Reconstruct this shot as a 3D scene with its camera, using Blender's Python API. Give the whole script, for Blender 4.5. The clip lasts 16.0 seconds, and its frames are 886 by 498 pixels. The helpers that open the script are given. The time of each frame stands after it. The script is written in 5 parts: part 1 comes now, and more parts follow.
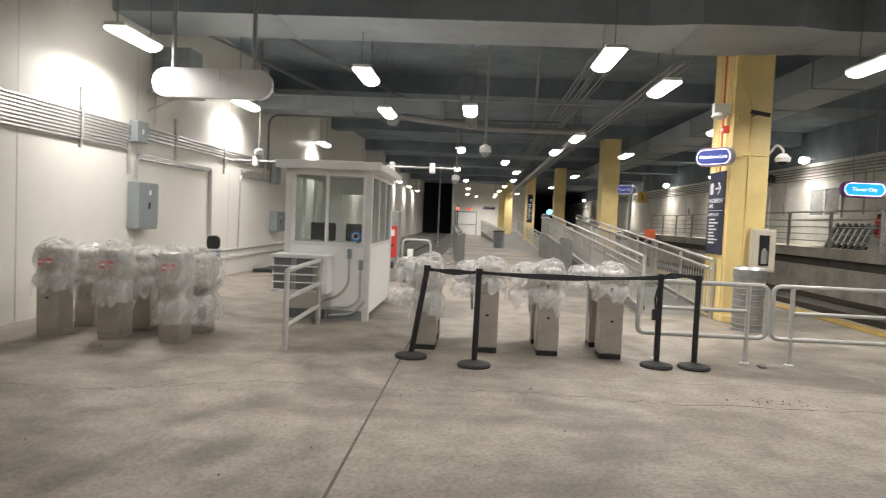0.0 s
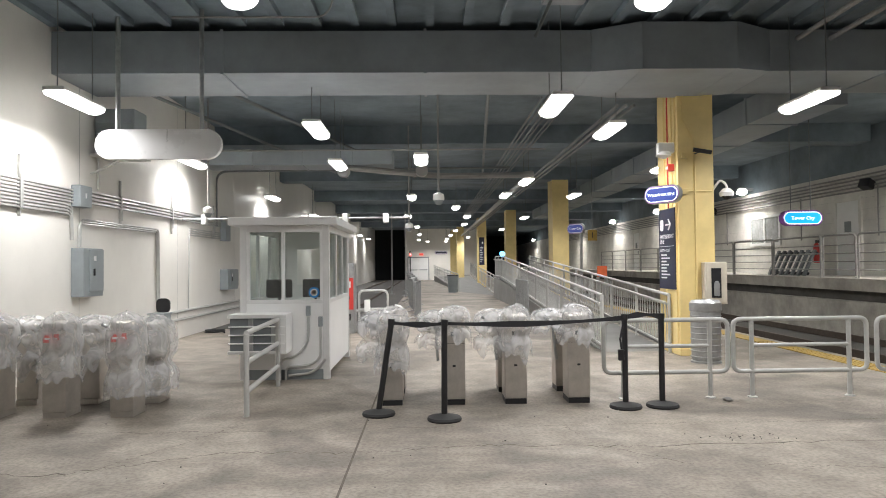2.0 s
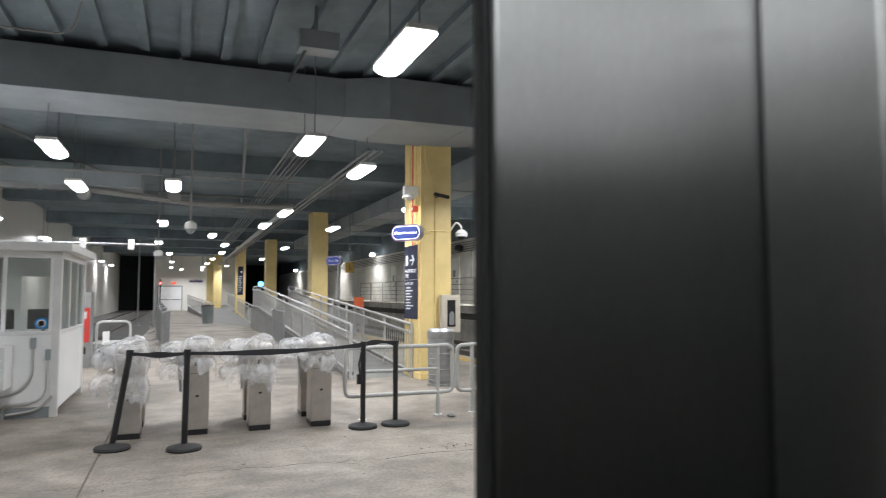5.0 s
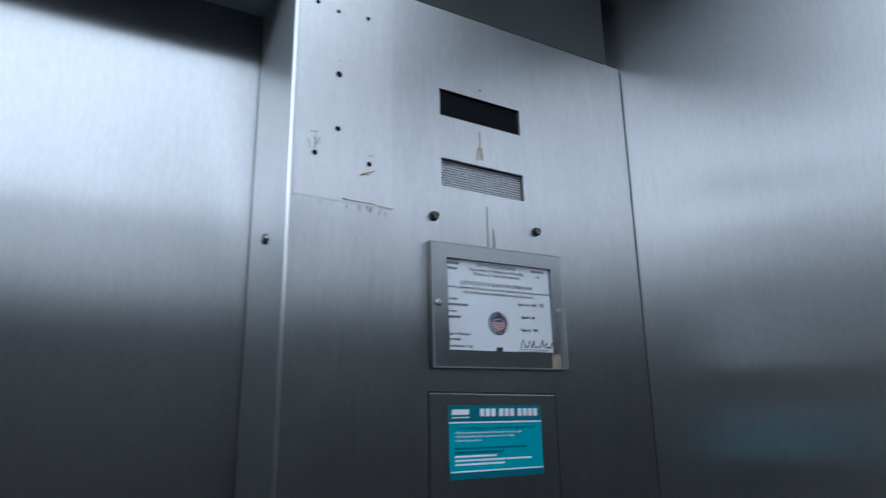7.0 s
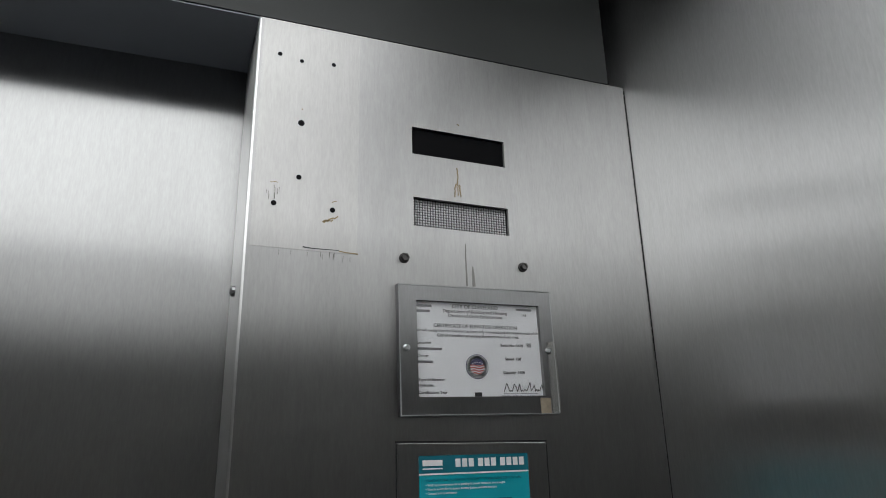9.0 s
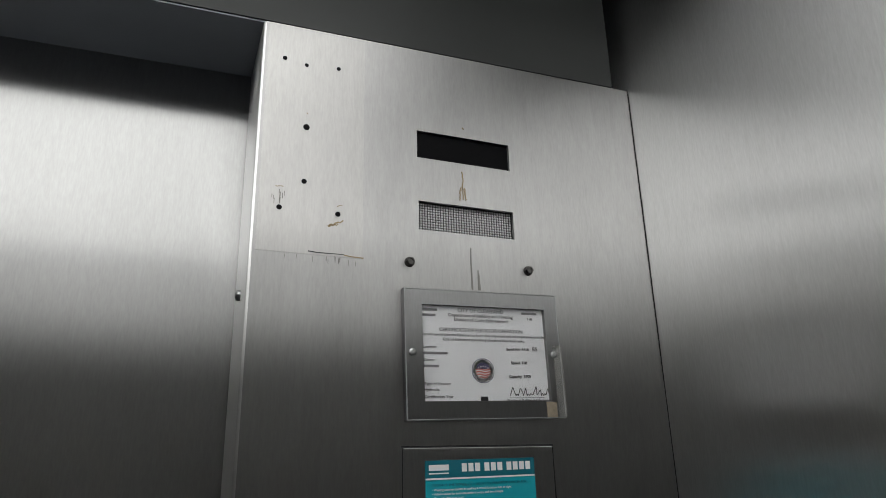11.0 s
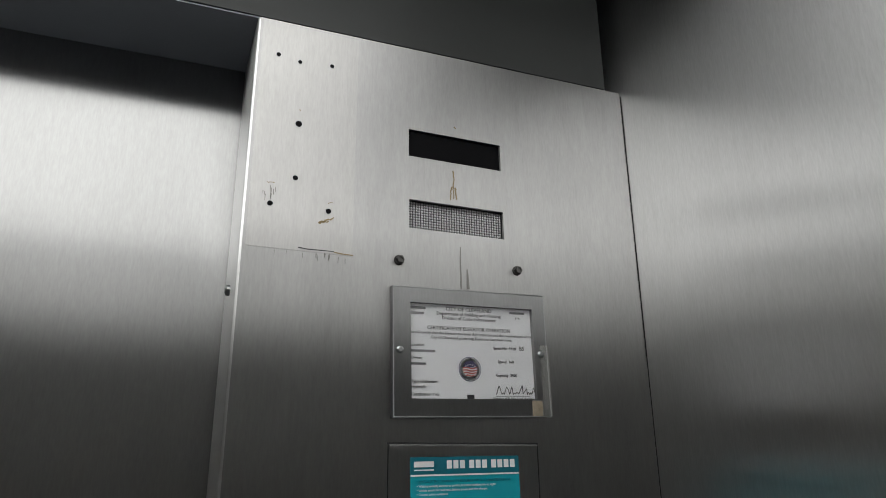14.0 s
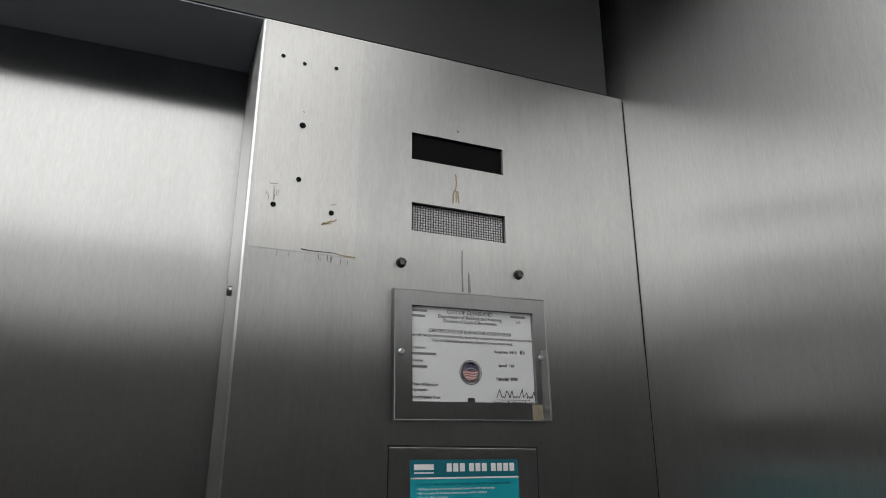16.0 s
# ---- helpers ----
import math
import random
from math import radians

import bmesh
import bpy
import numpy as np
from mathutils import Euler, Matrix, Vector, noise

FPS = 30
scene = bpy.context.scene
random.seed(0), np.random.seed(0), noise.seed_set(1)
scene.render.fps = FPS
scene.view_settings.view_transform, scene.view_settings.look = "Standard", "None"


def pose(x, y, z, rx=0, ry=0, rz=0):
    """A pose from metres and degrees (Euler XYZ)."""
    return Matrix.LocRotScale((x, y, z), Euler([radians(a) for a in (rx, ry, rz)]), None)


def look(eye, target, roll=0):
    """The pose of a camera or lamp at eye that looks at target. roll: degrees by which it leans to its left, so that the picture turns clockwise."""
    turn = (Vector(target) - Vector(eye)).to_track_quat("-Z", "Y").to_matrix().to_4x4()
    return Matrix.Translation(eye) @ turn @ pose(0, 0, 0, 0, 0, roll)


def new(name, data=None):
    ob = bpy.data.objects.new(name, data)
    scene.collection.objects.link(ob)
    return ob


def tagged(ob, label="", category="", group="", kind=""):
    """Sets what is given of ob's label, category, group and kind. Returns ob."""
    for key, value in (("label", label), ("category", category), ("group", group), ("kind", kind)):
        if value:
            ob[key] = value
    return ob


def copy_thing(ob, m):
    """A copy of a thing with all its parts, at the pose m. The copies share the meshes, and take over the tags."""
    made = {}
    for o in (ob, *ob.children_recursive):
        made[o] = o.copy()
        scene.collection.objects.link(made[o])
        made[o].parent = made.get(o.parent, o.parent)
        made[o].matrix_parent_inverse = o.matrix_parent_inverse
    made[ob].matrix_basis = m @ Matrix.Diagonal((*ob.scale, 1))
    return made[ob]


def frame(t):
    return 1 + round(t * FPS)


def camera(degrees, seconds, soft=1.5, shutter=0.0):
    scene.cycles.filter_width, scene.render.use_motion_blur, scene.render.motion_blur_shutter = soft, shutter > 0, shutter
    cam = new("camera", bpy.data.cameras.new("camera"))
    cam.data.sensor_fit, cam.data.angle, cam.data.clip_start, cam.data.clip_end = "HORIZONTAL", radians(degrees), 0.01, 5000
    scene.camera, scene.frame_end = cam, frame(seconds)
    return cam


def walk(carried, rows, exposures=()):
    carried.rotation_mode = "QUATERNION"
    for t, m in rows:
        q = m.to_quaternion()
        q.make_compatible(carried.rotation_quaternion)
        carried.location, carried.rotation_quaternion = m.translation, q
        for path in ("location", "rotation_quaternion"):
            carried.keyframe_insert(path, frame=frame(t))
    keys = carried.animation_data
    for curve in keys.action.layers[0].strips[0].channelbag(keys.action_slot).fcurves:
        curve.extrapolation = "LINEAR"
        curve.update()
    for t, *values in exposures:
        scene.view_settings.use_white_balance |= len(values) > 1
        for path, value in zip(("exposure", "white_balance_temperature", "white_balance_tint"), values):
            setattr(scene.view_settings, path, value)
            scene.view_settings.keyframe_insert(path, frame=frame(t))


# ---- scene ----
cam = camera(66.9, 16.0, soft=0.9, shutter=0.4)
PATH = [
    (0, (0.739, -0.016, 1.502), (0.643, 1.98, 1.412), 2.5),
    (0.5, (0.729, 0.111, 1.557), (0.743, 2.111, 1.557), 0.4),
    (1, (0.731, 0.184, 1.567), (0.747, 2.182, 1.652), -0.5),
    (1.5, (0.667, 0.134, 1.553), (0.659, 2.133, 1.606), 0.9),
    (2, (0.63, 0.055, 1.568), (0.675, 2.054, 1.614), -0.6),
    (2.5, (0.614, 0.083, 1.565), (0.69, 2.081, 1.612), -0.5),
    (3, (0.605, 0.063, 1.558), (0.69, 2.061, 1.608), 0.1),
    (3.2, (0.594, 0.051, 1.56), (0.693, 2.048, 1.612), 0.2),
    (5.3, (0.773, -0.635, 1.586), (1.552, 1.199, 1.759), -1.0),
    (5.5, (0.808, -0.681, 1.596), (1.593, 1.145, 1.812), -1.8),
    (6, (0.897, -0.821, 1.599), (1.7, 0.993, 1.857), 0.5),
    (6.1, (0.919, -0.835, 1.609), (1.753, 0.961, 1.89), 0.3),
    (6.5, (0.964, -0.848, 1.634), (1.882, 0.879, 2.05), -0.1),
    (7, (1.046, -0.77, 1.659), (2.065, 0.868, 2.189), -1.0),
    (7.5, (1.126, -0.786, 1.671), (2.16, 0.831, 2.234), -1.7),
    (8, (1.17, -0.829, 1.677), (1.966, 0.9, 2.292), -1.5),
    (8.5, (1.188, -0.834, 1.671), (1.907, 0.927, 2.289), -1.7),
    (9, (1.182, -0.818, 1.676), (1.904, 0.943, 2.292), -1.4),
    (9.2, (1.18, -0.814, 1.666), (1.895, 0.936, 2.317), -1.4),
    (11.5, (1.178, -0.817, 1.679), (1.897, 0.944, 2.296), -1.5),
    (12, (1.178, -0.82, 1.679), (1.897, 0.941, 2.294), -1.4),
    (12.5, (1.178, -0.822, 1.678), (1.897, 0.94, 2.296), -1.1),
    (13, (1.18, -0.823, 1.679), (1.899, 0.937, 2.301), -0.9),
    (13.5, (1.179, -0.821, 1.677), (1.908, 0.934, 2.299), -0.7),
    (14, (1.181, -0.823, 1.679), (1.915, 0.934, 2.29), -0.6),
    (14.5, (1.179, -0.824, 1.676), (1.924, 0.923, 2.303), -0.5),
    (15, (1.175, -0.824, 1.676), (1.925, 0.922, 2.301), -0.4),
    (15.5, (1.176, -0.823, 1.68), (1.925, 0.928, 2.291), -0.2),
    (16, (1.175, -0.822, 1.679), (1.918, 0.929, 2.298), -0.0),
]
walk(cam, [(t, look(eye, target, roll)) for t, eye, target, roll in PATH],
     [(0, -0.12, 6800, 10), (1.0, 0.0, 6500, 10), (3.2, 0.0, 6400, 10), (5.3, 0.0, 5900, 9), (6.0, 0.45, 5300, 8), (6.5, 0.75, 5050, 9), (7.0, 0.32, 5050, 8), (7.5, 0.24, 5400, 9), (8.0, 0.17, 5800, 9), (8.5, 0.17, 6000, 10), (9.2, 0.17, 6220, 10), (11.3, 0.17, 6350, 10), (16, 0.17, 6350, 10)])

# ---- light and world ----
world = bpy.data.worlds.new("underground")
scene.world = world
world.use_nodes = True
world.node_tree.nodes["Background"].inputs[0].default_value = (0.6, 0.7, 0.8, 1)
world.node_tree.nodes["Background"].inputs[1].default_value = 0.004

HALL_POWER = 82.0
CAR_GLOW = 2.15


def area_lamp(name, m, sx, sy, power, color):
    d = bpy.data.lights.new(name, "AREA")
    d.shape, d.size, d.size_y, d.energy, d.color = "RECTANGLE", sx, sy, power, color
    d.spread = radians(152)
    ob = new(name, d)
    ob.matrix_basis = m
    return ob


# ---- materials ----
def mat(name, color, rough=0.6, metal=0.0, var=0.0, scale=3.0, bump=0.0, bscale=60.0, dark=None, stretch=None, aniso=0.0, spec=0.5):
    m = bpy.data.materials.new(name)
    m.use_nodes = True
    nt = m.node_tree
    p = nt.nodes["Principled BSDF"]
    p.inputs["Base Color"].default_value = (*color, 1)
    p.inputs["Roughness"].default_value = rough
    p.inputs["Metallic"].default_value = metal
    p.inputs["Specular IOR Level"].default_value = spec
    p.inputs["Anisotropic"].default_value = aniso
    if var or bump:
        tc = nt.nodes.new("ShaderNodeTexCoord")
        mp = nt.nodes.new("ShaderNodeMapping")
        nt.links.new(tc.outputs["Object"], mp.inputs[0])
        if stretch:
            mp.inputs["Scale"].default_value = stretch
    if var:
        n1 = nt.nodes.new("ShaderNodeTexNoise")
        n1.inputs["Scale"].default_value, n1.inputs["Detail"].default_value, n1.inputs["Roughness"].default_value = scale, 8, 0.65
        nt.links.new(mp.outputs[0], n1.inputs["Vector"])
        rp = nt.nodes.new("ShaderNodeValToRGB")
        rp.color_ramp.elements[0].position, rp.color_ramp.elements[1].position = 0.34, 0.66
        d = dark or tuple(c * (1 - var) for c in color)
        rp.color_ramp.elements[0].color = (*d, 1)
        rp.color_ramp.elements[1].color = (*[min(1, c * (1 + var * 0.4)) for c in color], 1)
        nt.links.new(n1.outputs["Fac"], rp.inputs[0])
        nt.links.new(rp.outputs[0], p.inputs["Base Color"])
        mr = nt.nodes.new("ShaderNodeMapRange")
        mr.inputs["To Min"].default_value, mr.inputs["To Max"].default_value = max(0.02, rough - 0.08), min(1, rough + 0.08)
        nt.links.new(n1.outputs["Fac"], mr.inputs["Value"])
        nt.links.new(mr.outputs[0], p.inputs["Roughness"])
    if bump:
        n2 = nt.nodes.new("ShaderNodeTexNoise")
        n2.inputs["Scale"].default_value, n2.inputs["Detail"].default_value = bscale, 4
        nt.links.new(mp.outputs[0], n2.inputs["Vector"])
        b = nt.nodes.new("ShaderNodeBump")
        b.inputs["Strength"].default_value, b.inputs["Distance"].default_value = bump, 0.01
        nt.links.new(n2.outputs["Fac"], b.inputs["Height"])
        nt.links.new(b.outputs[0], p.inputs["Normal"])
    return m


def glow(name, color, strength):
    m = bpy.data.materials.new(name)
    m.use_nodes = True
    p = m.node_tree.nodes["Principled BSDF"]
    p.inputs["Base Color"].default_value = (*color, 1)
    p.inputs["Emission Color"].default_value = (*color, 1)
    p.inputs["Emission Strength"].default_value = strength
    return m


def concrete(name):
    m = mat(name, (0.31, 0.27, 0.226), 0.62, var=0.34, scale=2.6, bump=0.25, bscale=45)
    nt = m.node_tree
    p = nt.nodes["Principled BSDF"]
    tc = nt.nodes.new("ShaderNodeTexCoord")
    base = p.inputs["Base Color"].links[0].from_socket
    big = nt.nodes.new("ShaderNodeTexNoise")
    big.inputs["Scale"].default_value, big.inputs["Detail"].default_value, big.inputs["Distortion"].default_value = 0.5, 7, 1.6
    nt.links.new(tc.outputs["Object"], big.inputs["Vector"])
    r = nt.nodes.new("ShaderNodeValToRGB")
    r.color_ramp.elements[0].position, r.color_ramp.elements[1].position = 0.36, 0.56
    r.color_ramp.elements[0].color, r.color_ramp.elements[1].color = (0.5, 0.49, 0.48, 1), (1, 1, 1, 1)
    nt.links.new(big.outputs["Fac"], r.inputs[0])
    mx = nt.nodes.new("ShaderNodeMix")
    mx.data_type, mx.blend_type = "RGBA", "MULTIPLY"
    mx.inputs["Factor"].default_value = 0.9
    nt.links.new(base, mx.inputs["A"])
    nt.links.new(r.outputs[0], mx.inputs["B"])
    fine = nt.nodes.new("ShaderNodeTexNoise")
    fine.inputs["Scale"].default_value, fine.inputs["Detail"].default_value = 30, 8
    nt.links.new(tc.outputs["Object"], fine.inputs["Vector"])
    r2 = nt.nodes.new("ShaderNodeValToRGB")
    r2.color_ramp.elements[0].position, r2.color_ramp.elements[1].position = 0.36, 0.58
    r2.color_ramp.elements[0].color, r2.color_ramp.elements[1].color = (0.66, 0.65, 0.63, 1), (1.0, 1.0, 1.0, 1)
    nt.links.new(fine.outputs["Fac"], r2.inputs[0])
    mx2 = nt.nodes.new("ShaderNodeMix")
    mx2.data_type, mx2.blend_type = "RGBA", "MULTIPLY"
    mx2.inputs["Factor"].default_value = 0.8
    nt.links.new(mx.outputs["Result"], mx2.inputs["A"])
    nt.links.new(r2.outputs[0], mx2.inputs["B"])
    nt.links.new(mx2.outputs["Result"], p.inputs["Base Color"])
    return m


def steel(name, color, rough, stain=0.25):
    """Stainless sheet with a vertical brushed grain, smears and streaks."""
    m = bpy.data.materials.new(name)
    m.use_nodes = True
    nt = m.node_tree
    p = nt.nodes["Principled BSDF"]
    p.inputs["Metallic"].default_value = 1
    tc = nt.nodes.new("ShaderNodeTexCoord")

    def field(scale, z, detail, low, high, dark, bright):
        mp = nt.nodes.new("ShaderNodeMapping")
        mp.inputs["Scale"].default_value = (1, 1, z)
        nt.links.new(tc.outputs["Object"], mp.inputs[0])
        n = nt.nodes.new("ShaderNodeTexNoise")
        n.inputs["Scale"].default_value, n.inputs["Detail"].default_value, n.inputs["Roughness"].default_value = scale, detail, 0.62
        nt.links.new(mp.outputs[0], n.inputs["Vector"])
        r = nt.nodes.new("ShaderNodeValToRGB")
        r.color_ramp.elements[0].position, r.color_ramp.elements[1].position = low, high
        r.color_ramp.elements[0].color, r.color_ramp.elements[1].color = (*dark, 1), (*bright, 1)
        nt.links.new(n.outputs["Fac"], r.inputs[0])
        return r.outputs[0]

    def times(a, b):
        mx = nt.nodes.new("ShaderNodeMix")
        mx.data_type, mx.blend_type = "RGBA", "MULTIPLY"
        mx.inputs["Factor"].default_value = 1
        nt.links.new(a, mx.inputs["A"])
        nt.links.new(b, mx.inputs["B"])
        return mx.outputs["Result"]

    c1 = field(9, 0.35, 5, 0.3, 0.62, [c * (1 - stain) for c in color], color)
    c2 = field(560, 0.16, 3, 0.3, 0.7, (0.9, 0.9, 0.9), (1, 1, 1))
    c3 = field(170, 0.1, 4, 0.32, 0.62, (0.955, 0.955, 0.95), (1, 1, 1))
    nt.links.new(times(times(c1, c2), c3), p.inputs["Base Color"])
    p.inputs["Roughness"].default_value = rough
    p.inputs["Anisotropic"].default_value = 1.0
    tg = nt.nodes.new("ShaderNodeTangent")
    tg.direction_type, tg.axis = "RADIAL", "Z"
    nt.links.new(tg.outputs[0], p.inputs["Tangent"])
    return m


def film(name):
    m = bpy.data.materials.new(name)
    m.use_nodes = True
    nt = m.node_tree
    p = nt.nodes["Principled BSDF"]
    p.inputs["Base Color"].default_value = (0.82, 0.82, 0.82, 1)
    p.inputs["Roughness"].default_value = 0.22
    tr = nt.nodes.new("ShaderNodeBsdfTransparent")
    mix = nt.nodes.new("ShaderNodeMixShader")
    tc = nt.nodes.new("ShaderNodeTexCoord")
    n = nt.nodes.new("ShaderNodeTexNoise")
    n.inputs["Scale"].default_value, n.inputs["Detail"].default_value, n.inputs["Distortion"].default_value = 5, 3, 1.2
    nt.links.new(tc.outputs["Object"], n.inputs["Vector"])
    mr = nt.nodes.new("ShaderNodeMapRange")
    mr.inputs["From Min"].default_value, mr.inputs["From Max"].default_value = 0.3, 0.7
    mr.inputs["To Min"].default_value, mr.inputs["To Max"].default_value = 0.16, 0.5
    nt.links.new(n.outputs["Fac"], mr.inputs["Value"])
    nt.links.new(mr.outputs[0], mix.inputs[0])
    nt.links.new(tr.outputs[0], mix.inputs[1])
    nt.links.new(p.outputs[0], mix.inputs[2])
    w = nt.nodes.new("ShaderNodeBump")
    w.inputs["Strength"].default_value, w.inputs["Distance"].default_value = 0.35, 0.03
    nt.links.new(n.outputs["Fac"], w.inputs["Height"])
    nt.links.new(w.outputs[0], p.inputs["Normal"])
    nt.links.new(mix.outputs[0], nt.nodes["Material Output"].inputs[0])
    return m


def clear(name, tint=(1, 1, 1), keep=0.12, rough=0.02):
    m = bpy.data.materials.new(name)
    m.use_nodes = True
    nt = m.node_tree
    g = nt.nodes.new("ShaderNodeBsdfGlossy")
    g.inputs["Roughness"].default_value = rough
    tr = nt.nodes.new("ShaderNodeBsdfTransparent")
    tr.inputs[0].default_value = (*tint, 1)
    mix = nt.nodes.new("ShaderNodeMixShader")
    mix.inputs[0].default_value = keep
    nt.links.new(tr.outputs[0], mix.inputs[1])
    nt.links.new(g.outputs[0], mix.inputs[2])
    nt.links.new(mix.outputs[0], nt.nodes["Material Output"].inputs[0])
    return m


FLOOR = concrete("worn_concrete")
RAMP = mat("ramp_concrete", (0.2, 0.195, 0.185), 0.7, var=0.25, scale=1.5, bump=0.1)
WALLW = mat("white_wall_paint", (0.78, 0.76, 0.71), 0.38, var=0.07, scale=0.7, bump=0.05, bscale=9)
BLOCK = mat("aged_white_block_paint", (0.72, 0.7, 0.66), 0.6, var=0.2, scale=1.2, bump=0.2, bscale=5)
CEIL = mat("dark_ceiling_paint", (0.19, 0.235, 0.27), 0.75, var=0.35, scale=0.8, bump=0.2, bscale=8)
BEAMM = mat("grey_duct_paint", (0.27, 0.3, 0.325), 0.5, var=0.2, scale=0.9, bump=0.05, bscale=6)
PIPED = mat("dark_grey_pipe_paint", (0.17, 0.185, 0.19), 0.5, var=0.2, scale=2)
PIPEL = mat("light_grey_pipe_paint", (0.27, 0.27, 0.265), 0.45, var=0.12, scale=2)
YEL = mat("yellow_column_paint", (0.8, 0.63, 0.28), 0.45, var=0.12, scale=1.6, bump=0.06, bscale=12)
RAILM = mat("light_grey_rail_paint", (0.5, 0.5, 0.48), 0.42, metal=0.2, var=0.15, scale=6)
GALV = mat("galvanised_steel", (0.4, 0.41, 0.41), 0.36, metal=0.65, var=0.2, scale=8)
FASC = mat("grimy_platform_concrete", (0.4, 0.375, 0.33), 0.75, var=0.4, scale=1.3, bump=0.2, bscale=14)
FARR = mat("dull_far_railing_steel", (0.36, 0.355, 0.34), 0.5, metal=0.3, var=0.15, scale=5)
CONDUIT = mat("zinc_conduit", (0.52, 0.52, 0.5), 0.4, metal=0.35, var=0.15, scale=5)
GREYBOX = mat("grey_enamel", (0.27, 0.3, 0.31), 0.45, var=0.1, scale=3)
TURN = mat("turnstile_stainless", (0.5, 0.47, 0.43), 0.42, metal=0.75, var=0.18, scale=5, bump=0.03)
BLACKM = mat("black_enamel", (0.018, 0.018, 0.02), 0.45, var=0.3, scale=6)
BLACKR = mat("black_rubber", (0.02, 0.02, 0.02), 0.7, var=0.3, scale=9)
BELT = mat("black_webbing", (0.022, 0.022, 0.025), 0.85, bump=0.3, bscale=300, var=0.2)
FILM = film("clear_plastic_sheet")
BOOTHW = mat("white_booth_panel", (0.85, 0.85, 0.84), 0.4, var=0.06, scale=1.5)
BOOTHG = mat("booth_aluminium", (0.74, 0.74, 0.73), 0.42, metal=0.1, var=0.1, scale=4)
GLASS = clear("window_glass", (0.9, 0.93, 0.92), 0.1)
BLUE = mat("navy_sign_face", (0.012, 0.015, 0.042), 0.4, var=0.08, scale=4)
BLUELIT = glow("lit_blue_sign_face", (0.03, 0.05, 0.24), 0.3)
CYANLIT = glow("lit_cyan_sign_face", (0.0, 0.36, 0.75), 0.95)
WHITELIT = glow("lit_sign_letters", (0.9, 0.95, 1.0), 1.4)
PURPLE = mat("purple_sign_rim", (0.2, 0.06, 0.3), 0.4)
SIGNW = mat("white_sign_back", (0.8, 0.8, 0.8), 0.28, var=0.04, scale=2)
WHITE = mat("white_plastic", (0.78, 0.78, 0.76), 0.4, var=0.05, scale=5)
INK = mat("black_ink", (0.02, 0.02, 0.022), 0.6)
LETTERW = mat("white_lettering", (0.82, 0.82, 0.82), 0.5)
CREAM = mat("cream_cabinet_enamel", (0.6, 0.55, 0.45), 0.45, var=0.08, scale=6)
RED = mat("red_paint", (0.6, 0.05, 0.04), 0.4, var=0.1, scale=6)
ORANGE = mat("orange_plastic", (0.75, 0.16, 0.06), 0.5, var=0.1, scale=6)
TACT = mat("yellow_tactile_strip", (0.42, 0.28, 0.06), 0.7, var=0.3, scale=5)
BED = mat("dark_track_bed_and_recess_shade", (0.07, 0.065, 0.058), 0.75, var=0.4, scale=2.5, bump=0.4, bscale=20)
RUST = mat("rusty_rail_steel", (0.09, 0.07, 0.055), 0.6, metal=0.5, var=0.3, scale=9)
CRACK = mat("dark_crack_dirt", (0.12, 0.1, 0.08), 0.9, var=0.3, scale=9)
# Near-black colour paints in the shade of tunnel and hoistway depths.
DARKV = mat("black_for_unlit_depth", (0.012, 0.014, 0.016), 0.9, var=0.3, scale=0.5)
LENS = glow("lit_lamp_lens", (1.0, 0.98, 0.95), 8)
BULB = glow("lit_flood_lens", (1.0, 0.97, 0.9), 25)
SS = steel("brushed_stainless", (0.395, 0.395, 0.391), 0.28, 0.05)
# Same steel, lightened for the brighter look of side wall and door edge.
SSB = steel("lightened_brushed_stainless", (0.75, 0.75, 0.746), 0.28, 0.05)
# Lightened too, on the unseen rear wall, to brighten what the panel reflects.
SSR = steel("lightened_rear_stainless", (0.58, 0.58, 0.576), 0.28, 0.05)
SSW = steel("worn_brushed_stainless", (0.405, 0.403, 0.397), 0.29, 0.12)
PLATE = steel("paler_brushed_stainless", (0.435, 0.43, 0.42), 0.31, 0.1)
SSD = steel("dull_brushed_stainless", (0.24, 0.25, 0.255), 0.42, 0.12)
SSF = mat("cast_frame_steel", (0.42, 0.43, 0.43), 0.32, metal=1.0, var=0.15, scale=14)
JAMBW = mat("cream_jamb_paint", (0.74, 0.72, 0.68), 0.4, var=0.06, scale=3)
JAMBG = mat("grey_jamb_edge", (0.3, 0.29, 0.27), 0.5, metal=0.4, var=0.5, scale=30, dark=(0.14, 0.09, 0.06))
DOORB = mat("blue_grey_hoist_door_edge", (0.07, 0.105, 0.15), 0.4, metal=0.3, var=0.2, scale=8)
PAPER = mat("white_certificate_paper", (0.88, 0.885, 0.9), 0.6, var=0.05, scale=20)
TEALD = mat("dark_teal_print", (0.0, 0.13, 0.18), 0.4)
TEAL = mat("teal_print", (0.0, 0.33, 0.4), 0.4, var=0.05, scale=30)
NAVY = mat("navy_print", (0.05, 0.045, 0.12), 0.5)
REDP = mat("red_print", (0.5, 0.12, 0.1), 0.5)
HOLE = mat("unlit_black", (0.004, 0.004, 0.005), 0.6, spec=0.12)
NUT = mat("tarnished_dark_steel", (0.13, 0.125, 0.12), 0.4, metal=0.9, var=0.4, scale=300)
FAINT = mat("faded_print", (0.2, 0.2, 0.21), 0.7)
RUSTM = steel("brown_rust_bleed", (0.27, 0.21, 0.12), 0.36, 0.3)
STREAK = steel("dark_worn_streak", (0.22, 0.215, 0.2), 0.36, 0.2)
